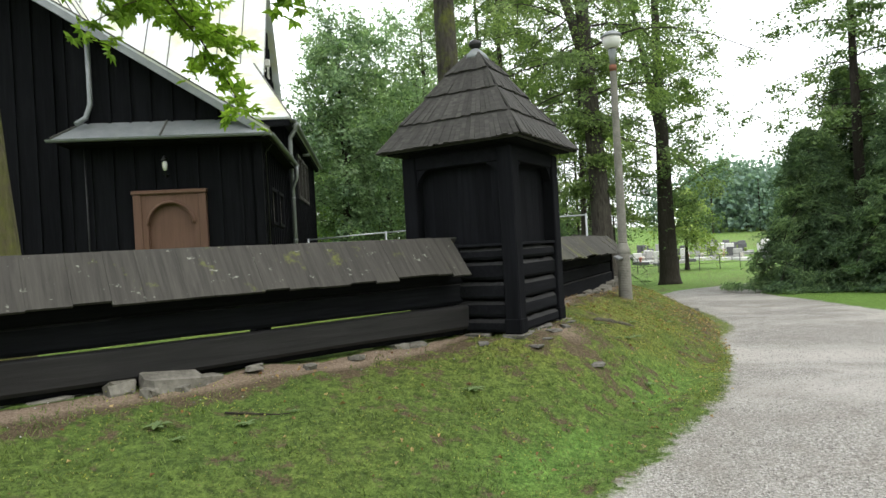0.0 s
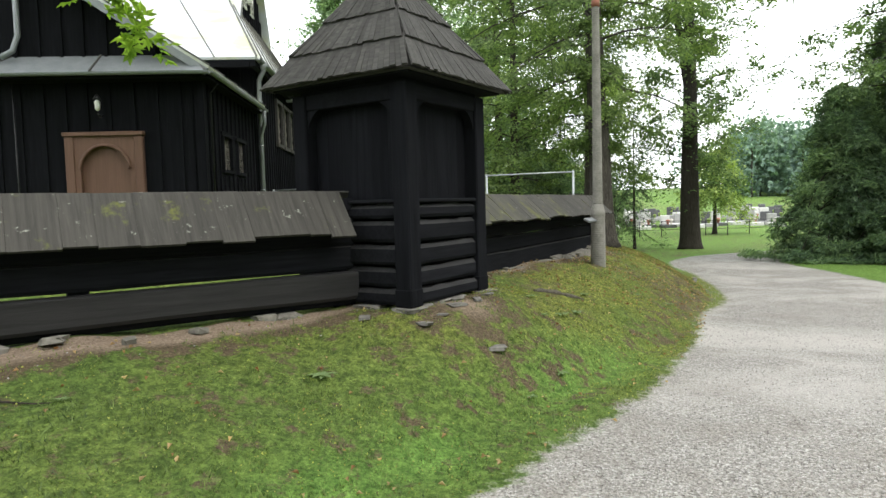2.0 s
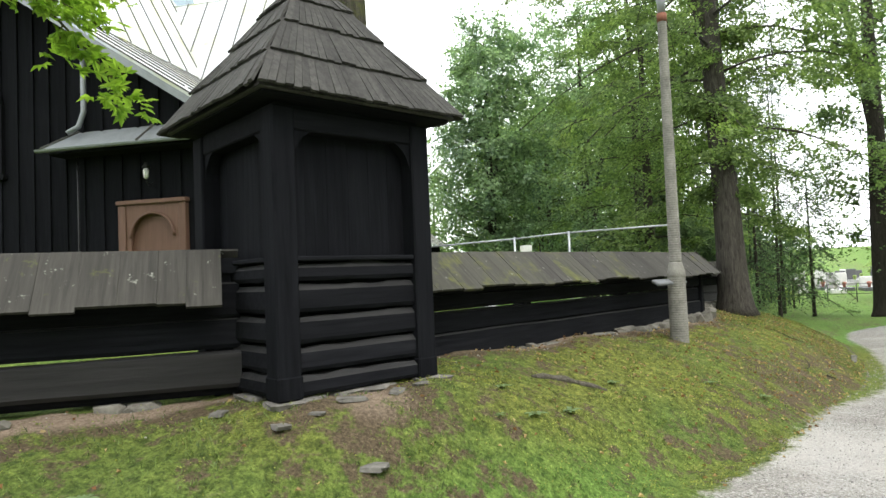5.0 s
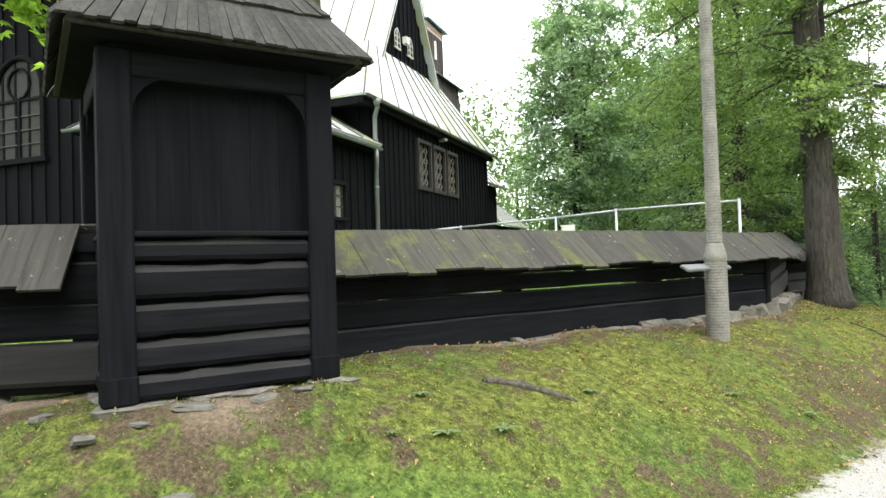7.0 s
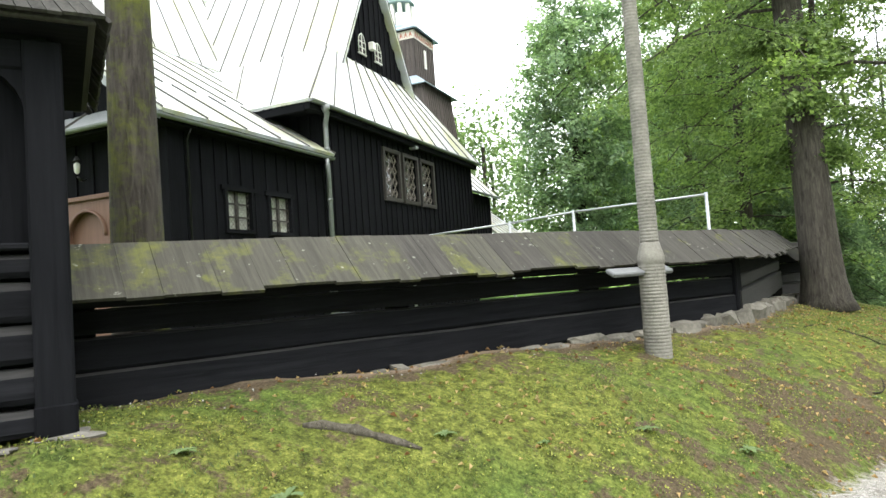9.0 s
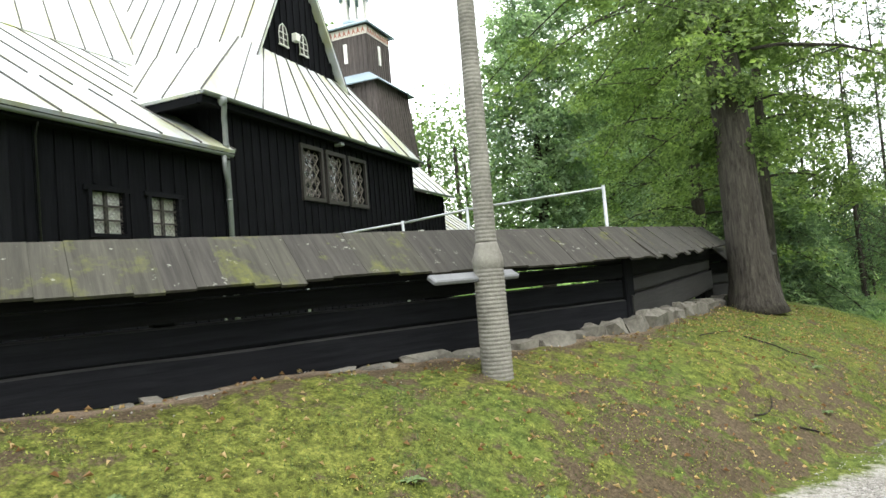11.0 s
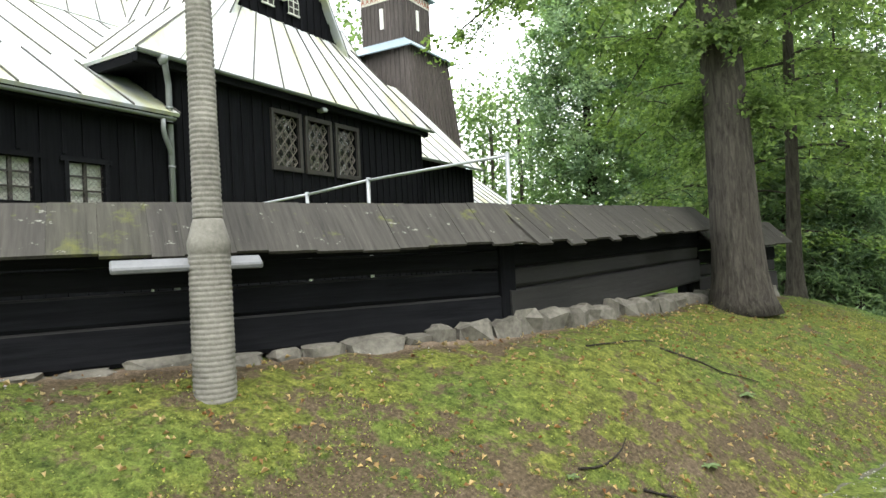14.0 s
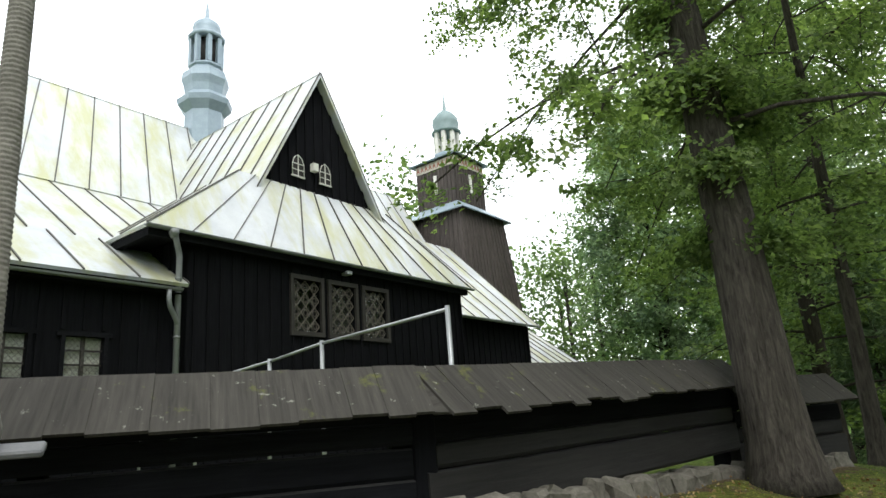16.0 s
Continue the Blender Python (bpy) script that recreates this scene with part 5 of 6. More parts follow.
def leaves(points, normals, size, rnd, curl=0.25, slim=0.36, palm=0):
    """Folded leaves, four corners and two faces each, as arrays of corners and triangles."""
    k = len(points)
    d = rnd.normal(size=(k, 3))
    d -= normals * (d * normals).sum(1, keepdims=True)
    d /= np.linalg.norm(d, axis=1, keepdims=True) + 1e-9
    if palm:
        w = np.cross(normals, d)
        fan = np.linspace(-1.25, 1.25, palm)
        d = np.concatenate([math.cos(a) * d + math.sin(a) * w for a in fan])
        points, normals = np.tile(points, (palm, 1)), np.tile(normals, (palm, 1))
        k *= palm
    w = np.cross(normals, d)
    s = size * rnd.uniform(0.6, 1.3, (k, 1))
    v = np.stack([points, points + s * (0.5 * d + slim * w + curl * 0.4 * normals), points + s * (d - curl * 0.3 * normals), points + s * (0.5 * d - slim * w + curl * 0.4 * normals)], 1).reshape(-1, 3)
    b = 4 * np.arange(k)[:, None]
    return v, np.concatenate([b + np.array([[0, 1, 2]]), b + np.array([[0, 2, 3]])], 1).reshape(-1, 3)


def tree(name, x, y, height, r0, base, spread, limbs, count, leaf, mats, label, seed, lean=(0.0, 0.0), shape="round", droop=0.0, fork=0.0, tuft=0.55, group="", z=None, flare=1.6, only=None, flat=0.6, slim=0.36, palm=0, shoots=0):
    """A tree: tapered trunk with limbs and twigs, and leaves in tufts along them."""
    rnd = np.random.default_rng(seed)
    z0 = float(ground_z(x, y)) - 0.06 if z is None else z
    ob = holder(name, pose(x, y, z0), label, "tree", group)
    bm = bmesh.new()
    steps = 12
    wob = rnd.normal(0, 0.035 * r0 / 0.3, (steps + 1, 2)).cumsum(0) * 0.5

    def axis(t):
        i = min(int(t * steps), steps - 1)
        f = t * steps - i
        w = wob[i] * (1 - f) + wob[i + 1] * f
        return np.array([lean[0] * height * t + w[0], lean[1] * height * t + w[1], height * t])
    ts = [0.0, 0.012, 0.03, 0.06, 0.1] + list(np.linspace(0.17, 0.97, 9))
    rad = lambda t: r0 * (1 - 0.86 * t ** 0.85) * (1 + (flare - 1) * math.exp(-t * height / 0.28))
    tube(bm, [axis(t) for t in ts], [rad(t) for t in ts], 14)
    if fork:
        p = axis(fork)
        az = rnd.uniform(0, 6.28)
        q = [p + np.array([math.cos(az) * s * 0.16 * height, math.sin(az) * s * 0.16 * height, s * (1 - fork) * height * 0.85]) for s in (0, 0.15, 0.4, 0.7, 1.0)]
        tube(bm, q, [rad(fork) * 0.75 * (1 - 0.8 * s) for s in (0, 0.15, 0.4, 0.7, 1.0)], 10)
    P, D = [], []
    for i in range(limbs + shoots):
        t = base + (0.98 - base) * ((i + rnd.uniform(0, 1)) / limbs) if i < limbs else rnd.uniform(0.14, 0.42)
        h = max(0.0, (t - base) / (1 - base))
        length = spread * {"round": 0.35 + 0.75 * math.sqrt(max(0.02, math.sin(math.pi * min(0.98, 0.18 + 0.8 * h)))), "cone": 0.12 + (1 - h) ** 0.8, "open": 0.6 + 0.5 * rnd.uniform(0, 1)}[shape] * rnd.uniform(0.7, 1.12)
        if i >= limbs:
            length = rnd.uniform(0.45, 0.8)
        az = i * 2.4 + rnd.uniform(-0.5, 0.5)
        if only is not None:
            az = only[0] + rnd.uniform(-only[1], only[1])
        rise = (rnd.uniform(0.15, 0.55) if shape != "cone" else rnd.uniform(-0.15, 0.12)) - droop * 0.5
        p0 = axis(t)
        pts = []
        for s in np.linspace(0, 1, 6):
            bend = rise * s - ((0.28 if droop else 0.05) + droop) * s * s
            pts.append(p0 + length * np.array([math.cos(az + 0.25 * s) * s, math.sin(az + 0.25 * s) * s, bend]))
        tube(bm, pts, [max(0.012, min(0.034, rad(t) * 0.3) * (1 - 0.9 * s)) for s in np.linspace(0, 1, 6)], 6)
        subs = 7 if shape != "cone" else 6
        for j in range(subs):
            s = 0.25 + 0.75 * (j + rnd.uniform(0, 1)) / subs
            k = min(4, int(s * 5))
            c = pts[k] + (pts[k + 1] - pts[k]) * (s * 5 - k)
            e = c + rnd.normal(0, 0.24 * length * (0.35 + 0.65 * (1 - s)), 3) * np.array([1, 1, 0.55 if droop else 1.0]) + np.array([0, 0, -droop * 0.35 * length * rnd.uniform(0, 1)])
            tube(bm, [c, (c + e) / 2 + np.array([0, 0, 0.05]), e], [0.014, 0.01, 0.005], 4, False)
            for u in (0.35, 0.7, 1.0):
                P.append(c + (e - c) * u)
                D.append(pts[-1] - p0)
    part("trunk", bm, mats[0], ob, "bark-covered trunk and limbs")
    P, D = np.array(P), np.array(D)
    D /= np.linalg.norm(D, axis=1, keepdims=True) + 1e-9
    # five twiglets fan out from every twig point and hang a little; leaves sit along them
    k, fans = len(P), 5
    az = np.arctan2(D[:, 1], D[:, 0])[:, None] + np.linspace(-1.9, 1.9, fans) + rnd.normal(0, 0.35, (k, fans))
    dip = rnd.normal(-0.12 - 0.6 * droop, 0.3 if droop else 0.85, (k, fans))
    tw = np.stack([np.cos(az), np.sin(az), dip], -1) * (tuft * rnd.uniform(1.0, 2.4, (k, fans, 1)))
    face = rnd.normal(0, 0.34 if droop else 0.5, (k, 3)) + 0.45 * D * np.array([1, 1, 0.2]) + np.array([0, 0, 0.85])
    full = rnd.uniform(0.3, 1.0, k) ** 1.3
    pick = rnd.choice(k, count, p=full / full.sum())
    fan = rnd.integers(0, fans, count)
    way = rnd.uniform(0.05, 1, count) ** 0.75
    pts = P[pick] + tw[pick, fan] * way[:, None] + rnd.normal(0, 1, (count, 3)) * tuft * np.array([0.2, 0.2, 0.2 * flat])
    pts[:, 2] -= 0.25 * tuft * way ** 2 * (1 + 2 * droop)
    pts[:, 2] = np.maximum(pts[:, 2], 0.25)
    nr = face[pick] + rnd.normal(0, 0.3, (count, 3))
    nr /= np.linalg.norm(nr, axis=1, keepdims=True)
    v, fa = leaves(pts, nr, leaf, rnd, slim=slim, palm=palm)
    tagged(soup("crown", v, fa, mats[1], ob), "loose leafy crown")
    return ob


tree("linden_tree", 4.62, 18.66, 17, 0.335, 0.24, 4.1, 50, 80000, 0.082, (bark_grey, leaf_linden), "old linden with flared grey trunk beside the fence", 1, (-0.035, 0.01), fork=0.36, tuft=0.26, flare=1.45, droop=0.22, flat=0.6, shoots=9)
tree("linden_tree", 4.75, 22.0, 12, 0.13, 0.2, 2.6, 28, 30000, 0.095, (bark_grey, leaf_linden), "younger linden behind the fence end", 2, (0.02, 0.02), tuft=0.28, droop=0.2)
tree("shrine_tree", 0.2, 8.98, 15, 0.2, 0.52, 3.4, 18, 14000, 0.12, (bark_patchy, leaf_deep), "slender mossy tree behind the shrine", 3, (0.0, 0.01), tuft=0.4, flare=1.2)
tree("maple_tree", -4.05, 5.95, 11, 0.24, 0.405, 3.4, 26, 5600, 0.13, (bark_moss, leaf_maple), "mossy maple trunk with light green hanging leaves", 4, (-0.06, 0.02), tuft=0.18, shape="open", droop=0.26, only=(0.75, 1.1), flare=1.3, slim=0.2, palm=5)
tree("maple_tree", -5.3, 37.0, 14.2, 0.3, 0.14, 2.9, 56, 40000, 0.19, (bark_dark, leaf_far_haze), "full round maple beyond the church", 5, tuft=0.42, fork=0.2)
tree("maple_tree", -0.6, 40.0, 17, 0.35, 0.1, 4.0, 46, 24000, 0.19, (bark_dark, leaf_far_haze), "leafy tree beyond the churchyard", 6, tuft=0.45, fork=0.2)
tree("beech_tree", 2.4, 33.0, 17, 0.28, 0.1, 3.8, 42, 26000, 0.15, (bark_dark, leaf_deep), "dark leafy tree behind the churchyard", 7, tuft=0.36, droop=0.2)
tree("beech_tree", 2.9, 27.5, 15, 0.24, 0.14, 3.4, 40, 32000, 0.125, (bark_dark, leaf_linden), "leafy tree by the lawn", 8, tuft=0.33, droop=0.2)
tree("tower_tree", -7.5, 56.0, 14, 0.4, 0.12, 4.2, 44, 64000, 0.24, (bark_dark, leaf_maple), "bright green tree beyond the bell tower", 9, tuft=0.55)
tree("oak_tree", 12.5, 36.2, 22, 0.55, 0.13, 3.0, 44, 26000, 0.17, (bark_dark, leaf_deep), "tall forked tree at the bend of the track", 10, fork=0.36, tuft=0.42, flare=1.3)
tree("willow_tree", 18.6, 50.0, 7, 0.16, 0.4, 2.3, 18, 6000, 0.2, (bark_dark, leaf_willow), "pale green drooping willow", 11, droop=0.6, tuft=0.4)
tree("willow_tree", 8.5, 52.0, 7, 0.2, 0.3, 3.2, 18, 12000, 0.2, (bark_dark, leaf_willow), "pale green drooping willow", 12, droop=0.6, tuft=0.4)
for i, (x, y, h, sp) in enumerate(((14.5, 25.3, 6.6, 2.7), (16.6, 22.6, 8.5, 3.2), (17.4, 27.5, 9.5, 3.0), (19.8, 25.5, 11, 3.4), (20.5, 20.5, 11, 3.6))):
    tree("spruce_tree", x, y, h, 0.24, 0.04, sp, 70, 52000, 0.22, (bark_dark, leaf_pine), "dense dark spruce with boughs down to the grass", 20 + i, shape="cone", droop=0.4, tuft=0.26, group="spruces by the lawn", flat=0.5, slim=0.1)
tree("larch_tree", 16.3, 25.4, 19, 0.26, 0.3, 3.6, 40, 24000, 0.14, (bark_dark, leaf_deep), "tall open tree above the spruces", 27, tuft=0.36, droop=0.2, shape="open")
for i, (x, y, h) in enumerate(((7.0, 33.5, 12), (8.2, 36.0, 13), (6.0, 36.5, 13), (4.6, 33.0, 13), (9.0, 40.0, 13), (7.4, 38.5, 11), (5.6, 35.0, 10), (9.8, 37.2, 8))):
    tree("young_larch", x, y, h, 0.09, 0.12, 1.5, 40, 4200, 0.14, (bark_dark, leaf_larch), "thin young larch with sparse level boughs", 30 + i, shape="cone", droop=0.25, tuft=0.3, group="young larches at the wood's edge", flat=0.35, flare=1.2, slim=0.14)
for i, (x, y, h) in enumerate(((5.0, 30.6, 5), (5.6, 33.6, 3.6), (3.4, 30.0, 6), (4.2, 32.0, 5))):
    tree("spruce_tree", x, y, h, 0.12, 0.03, 2.0, 44, 14000, 0.22, (bark_dark, leaf_pine), "low dark spruce at the edge of the lawn", 50 + i, shape="cone", droop=0.3, tuft=0.25, group="low spruces", flat=0.4, slim=0.1)


def wood_stuff(name, spots, count, leaf, mat, label, seed, tuft=1.5):
    """A far wood in one mesh: crowns of many leaves over thin trunks."""
    rnd = np.random.default_rng(seed)
    P = []
    tv, tf = [], []
    for x, y, h, r in spots:
        z0 = float(ground_z(x, y))
        for j in range(26):
            t = rnd.uniform(0.12, 1)
            rr = r * math.sqrt(max(0.05, math.sin(math.pi * min(0.97, t * 0.92))))
            a, s = rnd.uniform(0, 6.28), math.sqrt(rnd.uniform(0.1, 1))
            P.append((x + rr * s * math.cos(a), y + rr * s * math.sin(a), z0 + h * t))
        b = len(tv)
        w = 0.02 * h * 0.6
        tv += [(x + w * math.cos(k * 1.57), y + w * math.sin(k * 1.57), z) for z in (z0 - 0.2, z0 + 0.8 * h) for k in range(4)]
        tf += [(b + k, b + (k + 1) % 4, b + 4 + k) for k in range(4)] + [(b + (k + 1) % 4, b + 4 + (k + 1) % 4, b + 4 + k) for k in range(4)]
    P = np.array(P)
    pts = P[rnd.integers(0, len(P), count)] + rnd.normal(0, tuft, (count, 3)) * np.array([1, 1, 0.7])
    nr = rnd.normal(0, 0.7, (count, 3)) + np.array([0, 0, 0.6])
    nr /= np.linalg.norm(nr, axis=1, keepdims=True)
    v, fa = leaves(pts, nr, leaf, rnd)
    nv = len(v)
    ob = soup(name, np.vstack([v, np.array(tv)]), np.vstack([fa, np.array(tf) + nv]), mat)
    ob.data.materials.append(bark_dark)
    ob.data.polygons.foreach_set("material_index", np.concatenate([np.zeros(len(fa), np.int32), np.ones(len(tf), np.int32)]))
    return tagged(ob, label, "wood", kind="stuff")


rw = random.Random(4)
wood_stuff("near_wood", [(rw.uniform(-6, 4), rw.uniform(44, 66), rw.uniform(12, 17), rw.uniform(2.4, 3.4)) for _ in range(16)], 30000, 0.34, leaf_deep, "dark wood behind the lawn", 41, 0.9)
wood_stuff("lawn_edge_wood", [(rw.uniform(2, 11), rw.uniform(43, 52), rw.uniform(4, 6.5), rw.uniform(1.4, 2.0)) for _ in range(14)], 13000, 0.22, leaf_larch, "light green young wood beyond the lawn", 46, 0.7)
wood_stuff("west_wood", [(rw.uniform(-60, -16), rw.uniform(30, 75), rw.uniform(10, 15), rw.uniform(3, 4)) for _ in range(26)], 60000, 0.38, leaf_deep, "leafy wood beyond the church", 42)
wood_stuff("hill_wood", [(rw.uniform(52, 110), rw.uniform(128, 165), rw.uniform(9, 14), rw.uniform(4, 6)) for _ in range(60)], 50000, 1.0, leaf_hill_haze, "wood on the far slope with haze in its leaf colour", 43, 1.8)
wood_stuff("east_wood", [(rw.uniform(30, 60), rw.uniform(-15, 26), rw.uniform(12, 18), rw.uniform(3.5, 5)) for _ in range(30)], 30000, 0.7, leaf_pine, "dark trees beyond the lawn", 44)
wood_stuff("south_wood", [(rw.uniform(-40, 30), rw.uniform(-45, -22), rw.uniform(11, 16), rw.uniform(3.5, 5)) for _ in range(26)], 20000, 0.8, leaf_far_haze, "trees behind the start of the track", 45)

# ---- ground cover ----
rg = np.random.default_rng(8)


def scatter(count, x0, x1, y0, y1, keep):
    x, y = rg.uniform(x0, x1, count), rg.uniform(y0, y1, count)
    m = keep(x, y)
    return x[m], y[m]


def on_bank(x, y):
    d, s = polyline_dist(x, y, ROAD_EDGE)
    e, q = polyline_dist(x, y, YARD)
    bare = 0.75 * np.exp(-(e / 0.4) ** 2) + 0.4 * vnoise(x * 1.7, y * 1.7, 12) + 0.45 * sstep(8, 10.5, y) + 0.3 * vnoise(x * 5.5, y * 5.5, 14) + 0.75 * np.exp(-(np.hypot(x - 1.25, y - 6.75) / 0.6) ** 2)
    return (s > 0) & (q < 0) & (d > 0.06) & (bare < rg.uniform(0, 0.75, np.shape(x)))


bx, by = scatter(300000, -3.5, 7.5, 1.5, 22, on_bank)
k = len(bx)
bz = ground_z(bx, by) - 0.006
h = rg.uniform(0.01, 0.04, k) * (1 + 0.6 * vnoise(bx * 5, by * 5, 31)) * np.where(by < 7, 1.1, 0.75)
a, t = rg.uniform(0, 6.28, k), rg.normal(0, 0.6, (k, 2))
w = 0.0045
p0 = np.stack([bx - w * np.cos(a), by - w * np.sin(a), bz], 1)
p1 = np.stack([bx + w * np.cos(a), by + w * np.sin(a), bz], 1)
p2 = np.stack([bx + t[:, 0] * h, by + t[:, 1] * h, bz + h], 1)
grass = soup("grass", np.stack([p0, p1, p2], 1).reshape(-1, 3), np.arange(3 * k).reshape(-1, 3), grass_leaf)
tagged(grass, "short mossy grass on the bank", "grass", kind="stuff")

mx_, my_ = scatter(330000, -2.5, 7.2, 3.5, 21, lambda x, y: on_bank(x, y) & (vnoise(x * 5.5, y * 5.5, 14) + 0.5 * vnoise(x * 13, y * 13, 15) < 0.25) & (rg.uniform(0, 1, np.shape(x)) < 0.25 + 0.75 * sstep(6, 9, y)))
pts = np.stack([mx_, my_, ground_z(mx_, my_) + rg.uniform(-0.004, 0.022, len(mx_)) * (1.2 - vnoise(mx_ * 5.5, my_ * 5.5, 14))], 1)
nr = rg.normal(0, 0.6, (len(mx_), 3)) + np.array([0, 0, 0.8])
nr /= np.linalg.norm(nr, axis=1, keepdims=True)
v, fa = leaves(pts, nr, 0.017, rg, 0.3, 0.3)
tagged(soup("moss_tufts", v, fa, moss_leaf), "cushions of yellow-green moss on the bank", "moss", kind="stuff")

lx, ly = scatter(14000, -2.5, 6.6, 3.0, 20, lambda x, y: (polyline_dist(x, y, ROAD_EDGE)[1] > 0) & (polyline_dist(x, y, YARD)[1] < 0) & (rg.uniform(0, 1, np.shape(x)) < 0.12 + 0.75 * sstep(8, 12, y)))
pts = np.stack([lx, ly, ground_z(lx, ly) + 0.012], 1)
nr = rg.normal(0, 0.3, (len(lx), 3)) + np.array([0, 0, 1])
nr /= np.linalg.norm(nr, axis=1, keepdims=True)
v, fa = leaves(pts, nr, 0.041, rg, 0.8, 0.26)
tagged(soup("fallen_leaves", v, fa, litter_mat), "yellow and brown fallen leaves on the bank", "leaves", kind="stuff")


def pebbles(name, x, y, lo, hi, mat, label):
    k = len(x)
    z = ground_z(x, y) + 0.014
    s = rg.uniform(lo, hi, k) ** 1.0
    oct_ = np.array([(1, 0, 0), (0, 1, 0), (-1, 0, 0), (0, -1, 0), (0, 0, 0.7), (0, 0, -0.7)], float)
    v = oct_[None] * s[:, None, None] * rg.uniform(0.6, 1.2, (k, 6, 1)) + np.stack([x, y, z], 1)[:, None]
    f0 = np.array([(0, 1, 4), (1, 2, 4), (2, 3, 4), (3, 0, 4), (1, 0, 5), (2, 1, 5), (3, 2, 5), (0, 3, 5)])
    fa = (f0[None] + 6 * np.arange(k)[:, None, None]).reshape(-1, 3)
    return tagged(soup(name, v.reshape(-1, 3), fa, mat), label, "gravel", kind="stuff")


def on_road(x, y):
    d, s = polyline_dist(x, y, ROAD_EDGE)
    return (s <= 0) & (d < 4.3)


pebble_mat, nt, b, co, geo, info = base_mat("road_pebble", 0.9, 0, 0.25)
nt.links.new(ramp(nt, geo.outputs["Random Per Island"], [(0, (0.14, 0.13, 0.12)), (0.6, (0.30, 0.29, 0.265)), (1, (0.5, 0.49, 0.46))]), b.inputs["Base Color"])
px, py = scatter(40000, -1, 10, 1.5, 18, on_road)
pebbles("gravel_stones", px, py, 0.003, 0.009, pebble_mat, "loose grey gravel on the track")
ex, ey = scatter(4000, -3.2, 5, 2.5, 20, lambda x, y: (polyline_dist(x, y, YARD)[0] < 0.55) & (polyline_dist(x, y, YARD)[1] < 0))
pebbles("soil_stones", ex, ey, 0.003, 0.011, pebble_mat, "small stones and crumbs of soil along the fence foot")

# twigs, kerb and marker stones
for i, (x, y, ln, az) in enumerate(((4.35, 14.5, 1.0, 75), (4.7, 15.2, 0.8, 20), (4.9, 13.1, 0.5, 55), (-1.6, 4.6, 0.45, 10), (5.2, 13.3, 0.35, 40))):
    pts = [(x + ln * s * math.cos(radians(az + 12 * s * (i % 3))), y + ln * s * math.sin(radians(az + 12 * s * (i % 3)))) for s in np.linspace(0, 1, 6)]
    ob = part("twig", tube(bmesh.new(), [(px_, py_, float(ground_z(px_, py_)) + 0.014) for px_, py_ in pts], [0.008, 0.0075, 0.007, 0.006, 0.005, 0.003], 6), bark_dark, None)
    tagged(ob, "dry dark twig lying on the moss", "twig", "fallen twigs")
pts = [(1.95 + 0.62 * s, 8.72 + 0.30 * s + 0.03 * math.sin(5 * s)) for s in np.linspace(0, 1, 8)]
ob = part("tree_root", tube(bmesh.new(), [(x, y, float(ground_z(x, y)) + 0.004) for x, y in pts], [0.015, 0.034, 0.026, 0.038, 0.02, 0.03, 0.024, 0.01], 8), root_bark, None)
tagged(ob, "bare grey root surfacing in the moss", "root")
KERB = [(5.72, 13.7), (6.25, 15.5), (6.6, 17.2), (6.92, 19.0), (6.95, 20.4), (6.65, 21.6), (5.95, 22.4)]
kerb = holder("kerb", pose(0, 0, 0), "low mossy concrete kerb between turf and track", "kerb", kind="structure")
line = along(KERB, 0.5)
for (p, n0), (q, n1) in zip(line, line[1:]):
    z, zq = float(ground_z(p.x, p.y)), float(ground_z(q.x, q.y))
    turn = math.degrees(math.atan2(q.y - p.y, q.x - p.x))
    o = part("kerb_stone", boxed(0, (q - p).length - 0.004, -0.03, 0.03, -0.12, 0.0, bev=0.01), kerb_mat, kerb)
    o.matrix_basis = pose(p.x, p.y, z, 0, -math.degrees(math.atan2(zq - z, (q - p).length)), turn)
ob = part("marker_stone", rock(bmesh.new(), (0, 0, 0), (0.09, 0.08, 0.13), 5), concrete, None)
ob.matrix_basis = pose(6.28, 16.4, float(ground_z(6.28, 16.4)) + 0.06)
tagged(ob, "small grey marker stone at the kerb", "stone")



def weed(x, y, size, seed):
    """A low rosette of broad leaves."""
    rnd = np.random.default_rng(seed)
    ob = holder("weed", pose(x, y, float(ground_z(x, y))), "low green broad-leaved weed growing in the turf", "plant", "weeds on the bank")
    for k in range(8):
        a = k * 0.785 + rnd.uniform(-0.3, 0.3)
        ln, w, up = size * rnd.uniform(0.7, 1.2), size * 0.22, rnd.uniform(0.15, 0.6)
        d, n = Vector((math.cos(a), math.sin(a), 0)), Vector((-math.sin(a), math.cos(a), 0))
        bm = bmesh.new()
        rows = [[bm.verts.new(d * (ln * s) + n * (w * q * math.sin(math.pi * (0.1 + 0.85 * s))) + Vector((0, 0, 0.008 + ln * up * s * (1.2 - s) - abs(q) * -0.006))) for q in (-1, 0, 1)] for s in (0.0, 0.35, 0.7, 1.0)]
        for r0, r1 in zip(rows, rows[1:]):
            for j in (0, 1):
                bm.faces.new((r0[j], r0[j + 1], r1[j + 1], r1[j]))
        part("leaf", bm, weed_leaf, ob)
    return ob


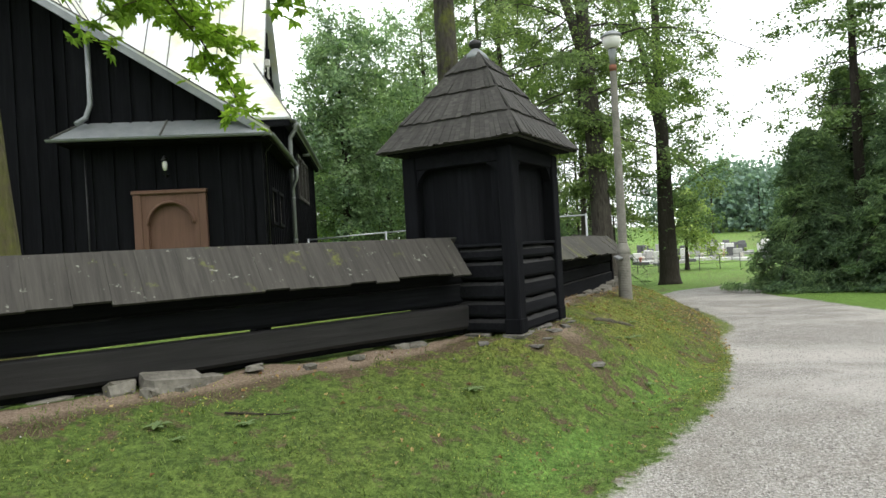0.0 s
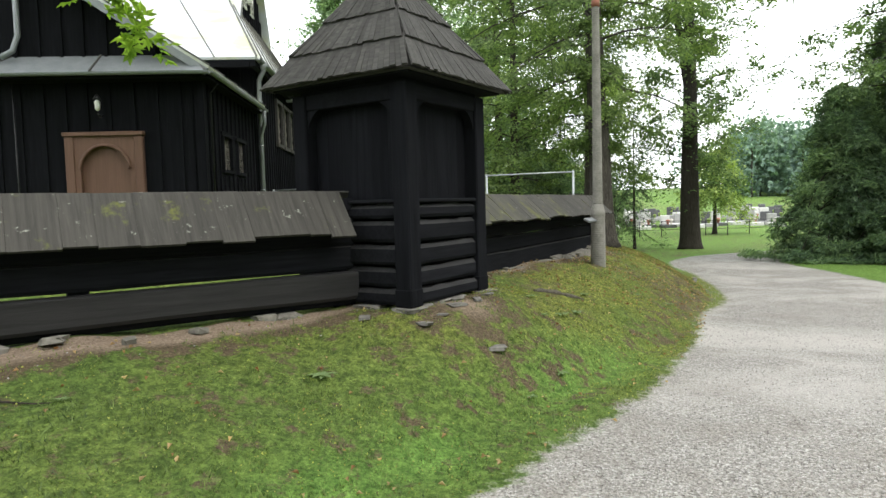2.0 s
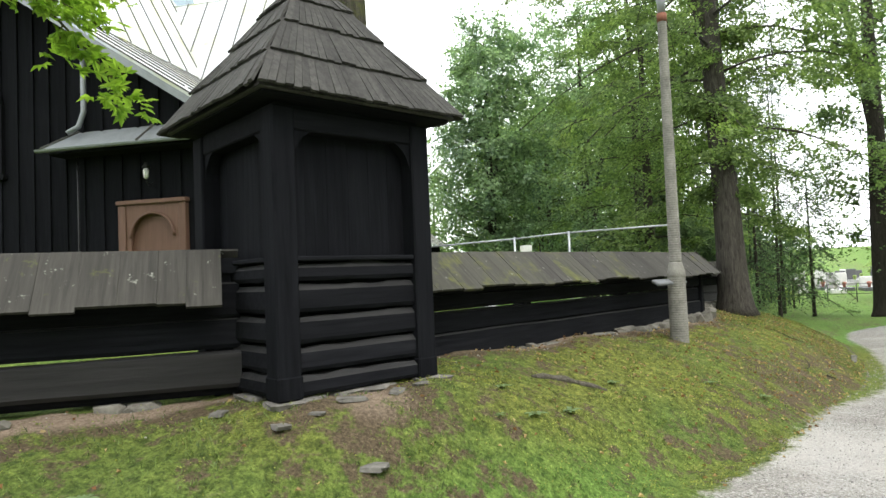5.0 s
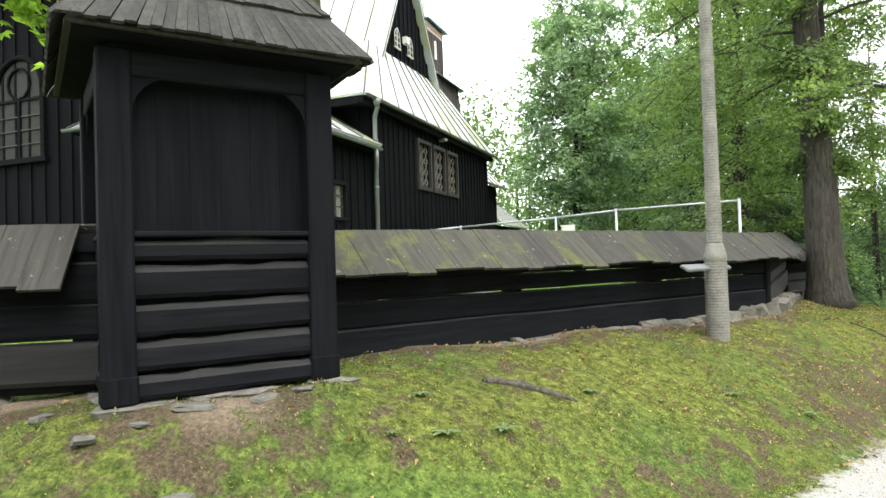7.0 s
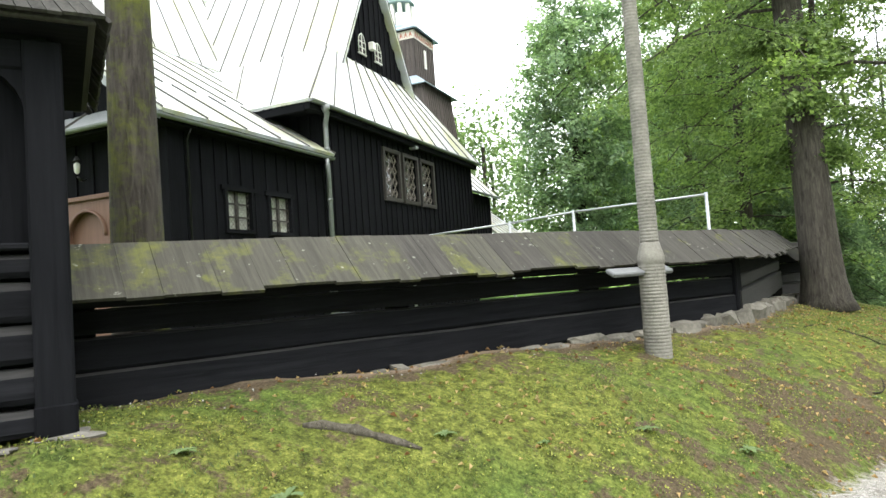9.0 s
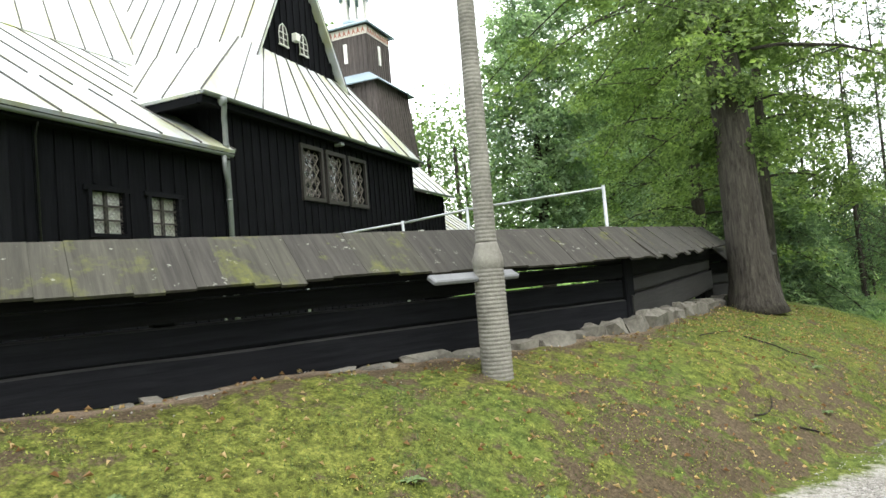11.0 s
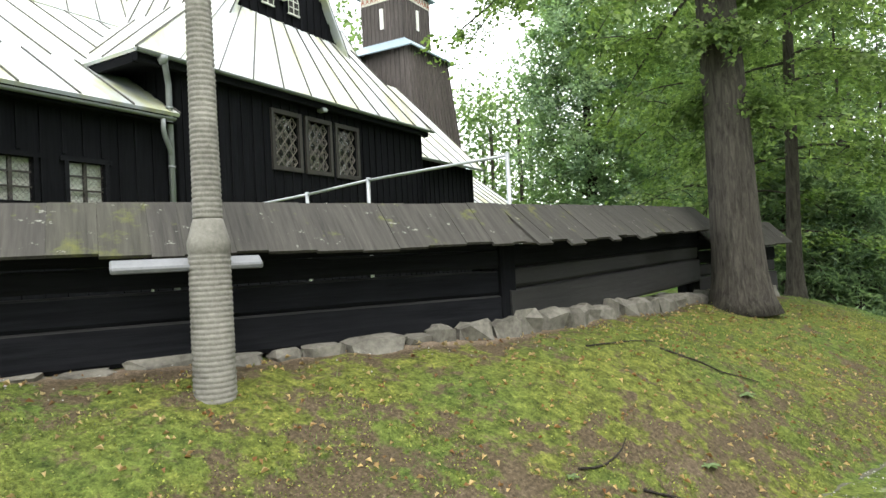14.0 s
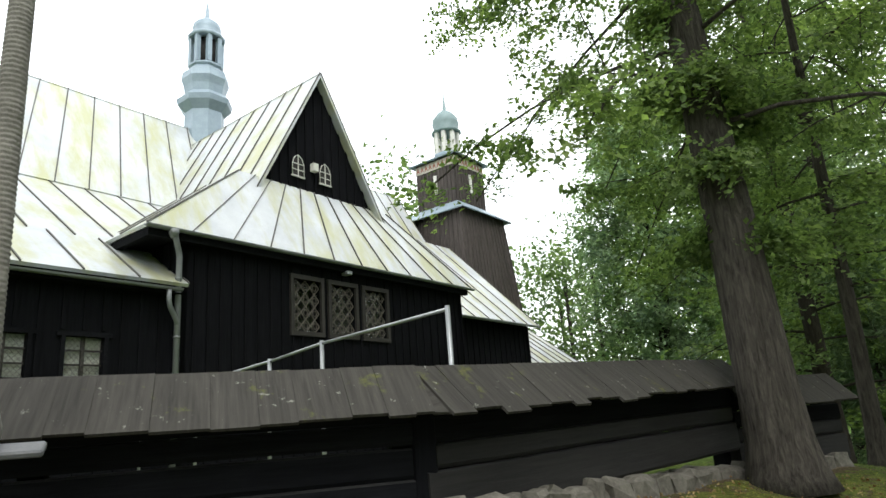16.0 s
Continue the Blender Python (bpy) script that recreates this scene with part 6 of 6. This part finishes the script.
for i, (x, y) in enumerate(((-1.75, 4.15), (-1.4, 4.45), (-1.95, 4.3), (-1.15, 4.75), (1.85, 8.0), (2.15, 7.75), (1.95, 7.5), (2.6, 9.2), (2.35, 8.15), (3.05, 9.6), (3.5, 10.25), (4.05, 10.7), (4.9, 13.0), (5.4, 13.9), (0.2, 5.6), (1.7, 6.1), (2.0, 6.6), (5.35, 15.2))):
    weed(x, y, 0.05 + 0.025 * (i % 3), 300 + i)

# cemetery beyond the track
grave_mats = [plain("polished_granite", (0.06, 0.06, 0.065), (0.14, 0.14, 0.145), 8, 0.25, 0, 0.05), plain("pale_marble", (0.5, 0.5, 0.48), (0.68, 0.68, 0.65), 4, 0.35, 0, 0.05), plain("grey_terrazzo", (0.25, 0.25, 0.24), (0.4, 0.4, 0.38), 7, 0.6)]
rc = random.Random(9)
for i in range(110):
    x, y = rc.uniform(12, 48), rc.uniform(58, 76)
    ob = holder("grave", pose(x, y, float(ground_z(x, y)), 0, 0, rc.uniform(-8, 8)), "stone grave with upright headstone and slab", "grave", "graves in the cemetery")
    m = grave_mats[i % 3]
    hh = rc.uniform(0.7, 1.2)
    part("plinth", boxed(-0.5, 0.5, -1.0, 1.0, -0.1, 0.28, bev=0.03), m, ob)
    part("headstone", boxed(-0.42, 0.42, 0.82, 0.98, 0.28, 0.28 + hh, bev=0.05), grave_mats[(i + 1) % 3], ob)
    part("flower_pot", lathe([(0.09, 0.28), (0.13, 0.5), (0.2, 0.62), (0.08, 0.72)], 8), (red_paint, cream_paint, leaf_willow)[i % 3], ob)
cf = holder("cemetery_fence", pose(0, 0, 0), "thin dark metal fence along the cemetery lawn", "fence")
for i in range(21):
    x = 8 + 1.6 * i
    y = 48 + 0.1 * (x - 8)
    z = float(ground_z(x, y))
    part("post", tube(bmesh.new(), [(x, y, z - 0.1), (x, y, z + 1.1)], [0.03, 0.03], 6), black_iron, cf)
    if i:
        x1, y1 = x - 1.6, y - 0.16
        for hh in (0.45, 1.05):
            part("rail", tube(bmesh.new(), [(x1, y1, float(ground_z(x1, y1)) + hh), (x, y, z + hh)], [0.018, 0.018], 5), black_iron, cf)
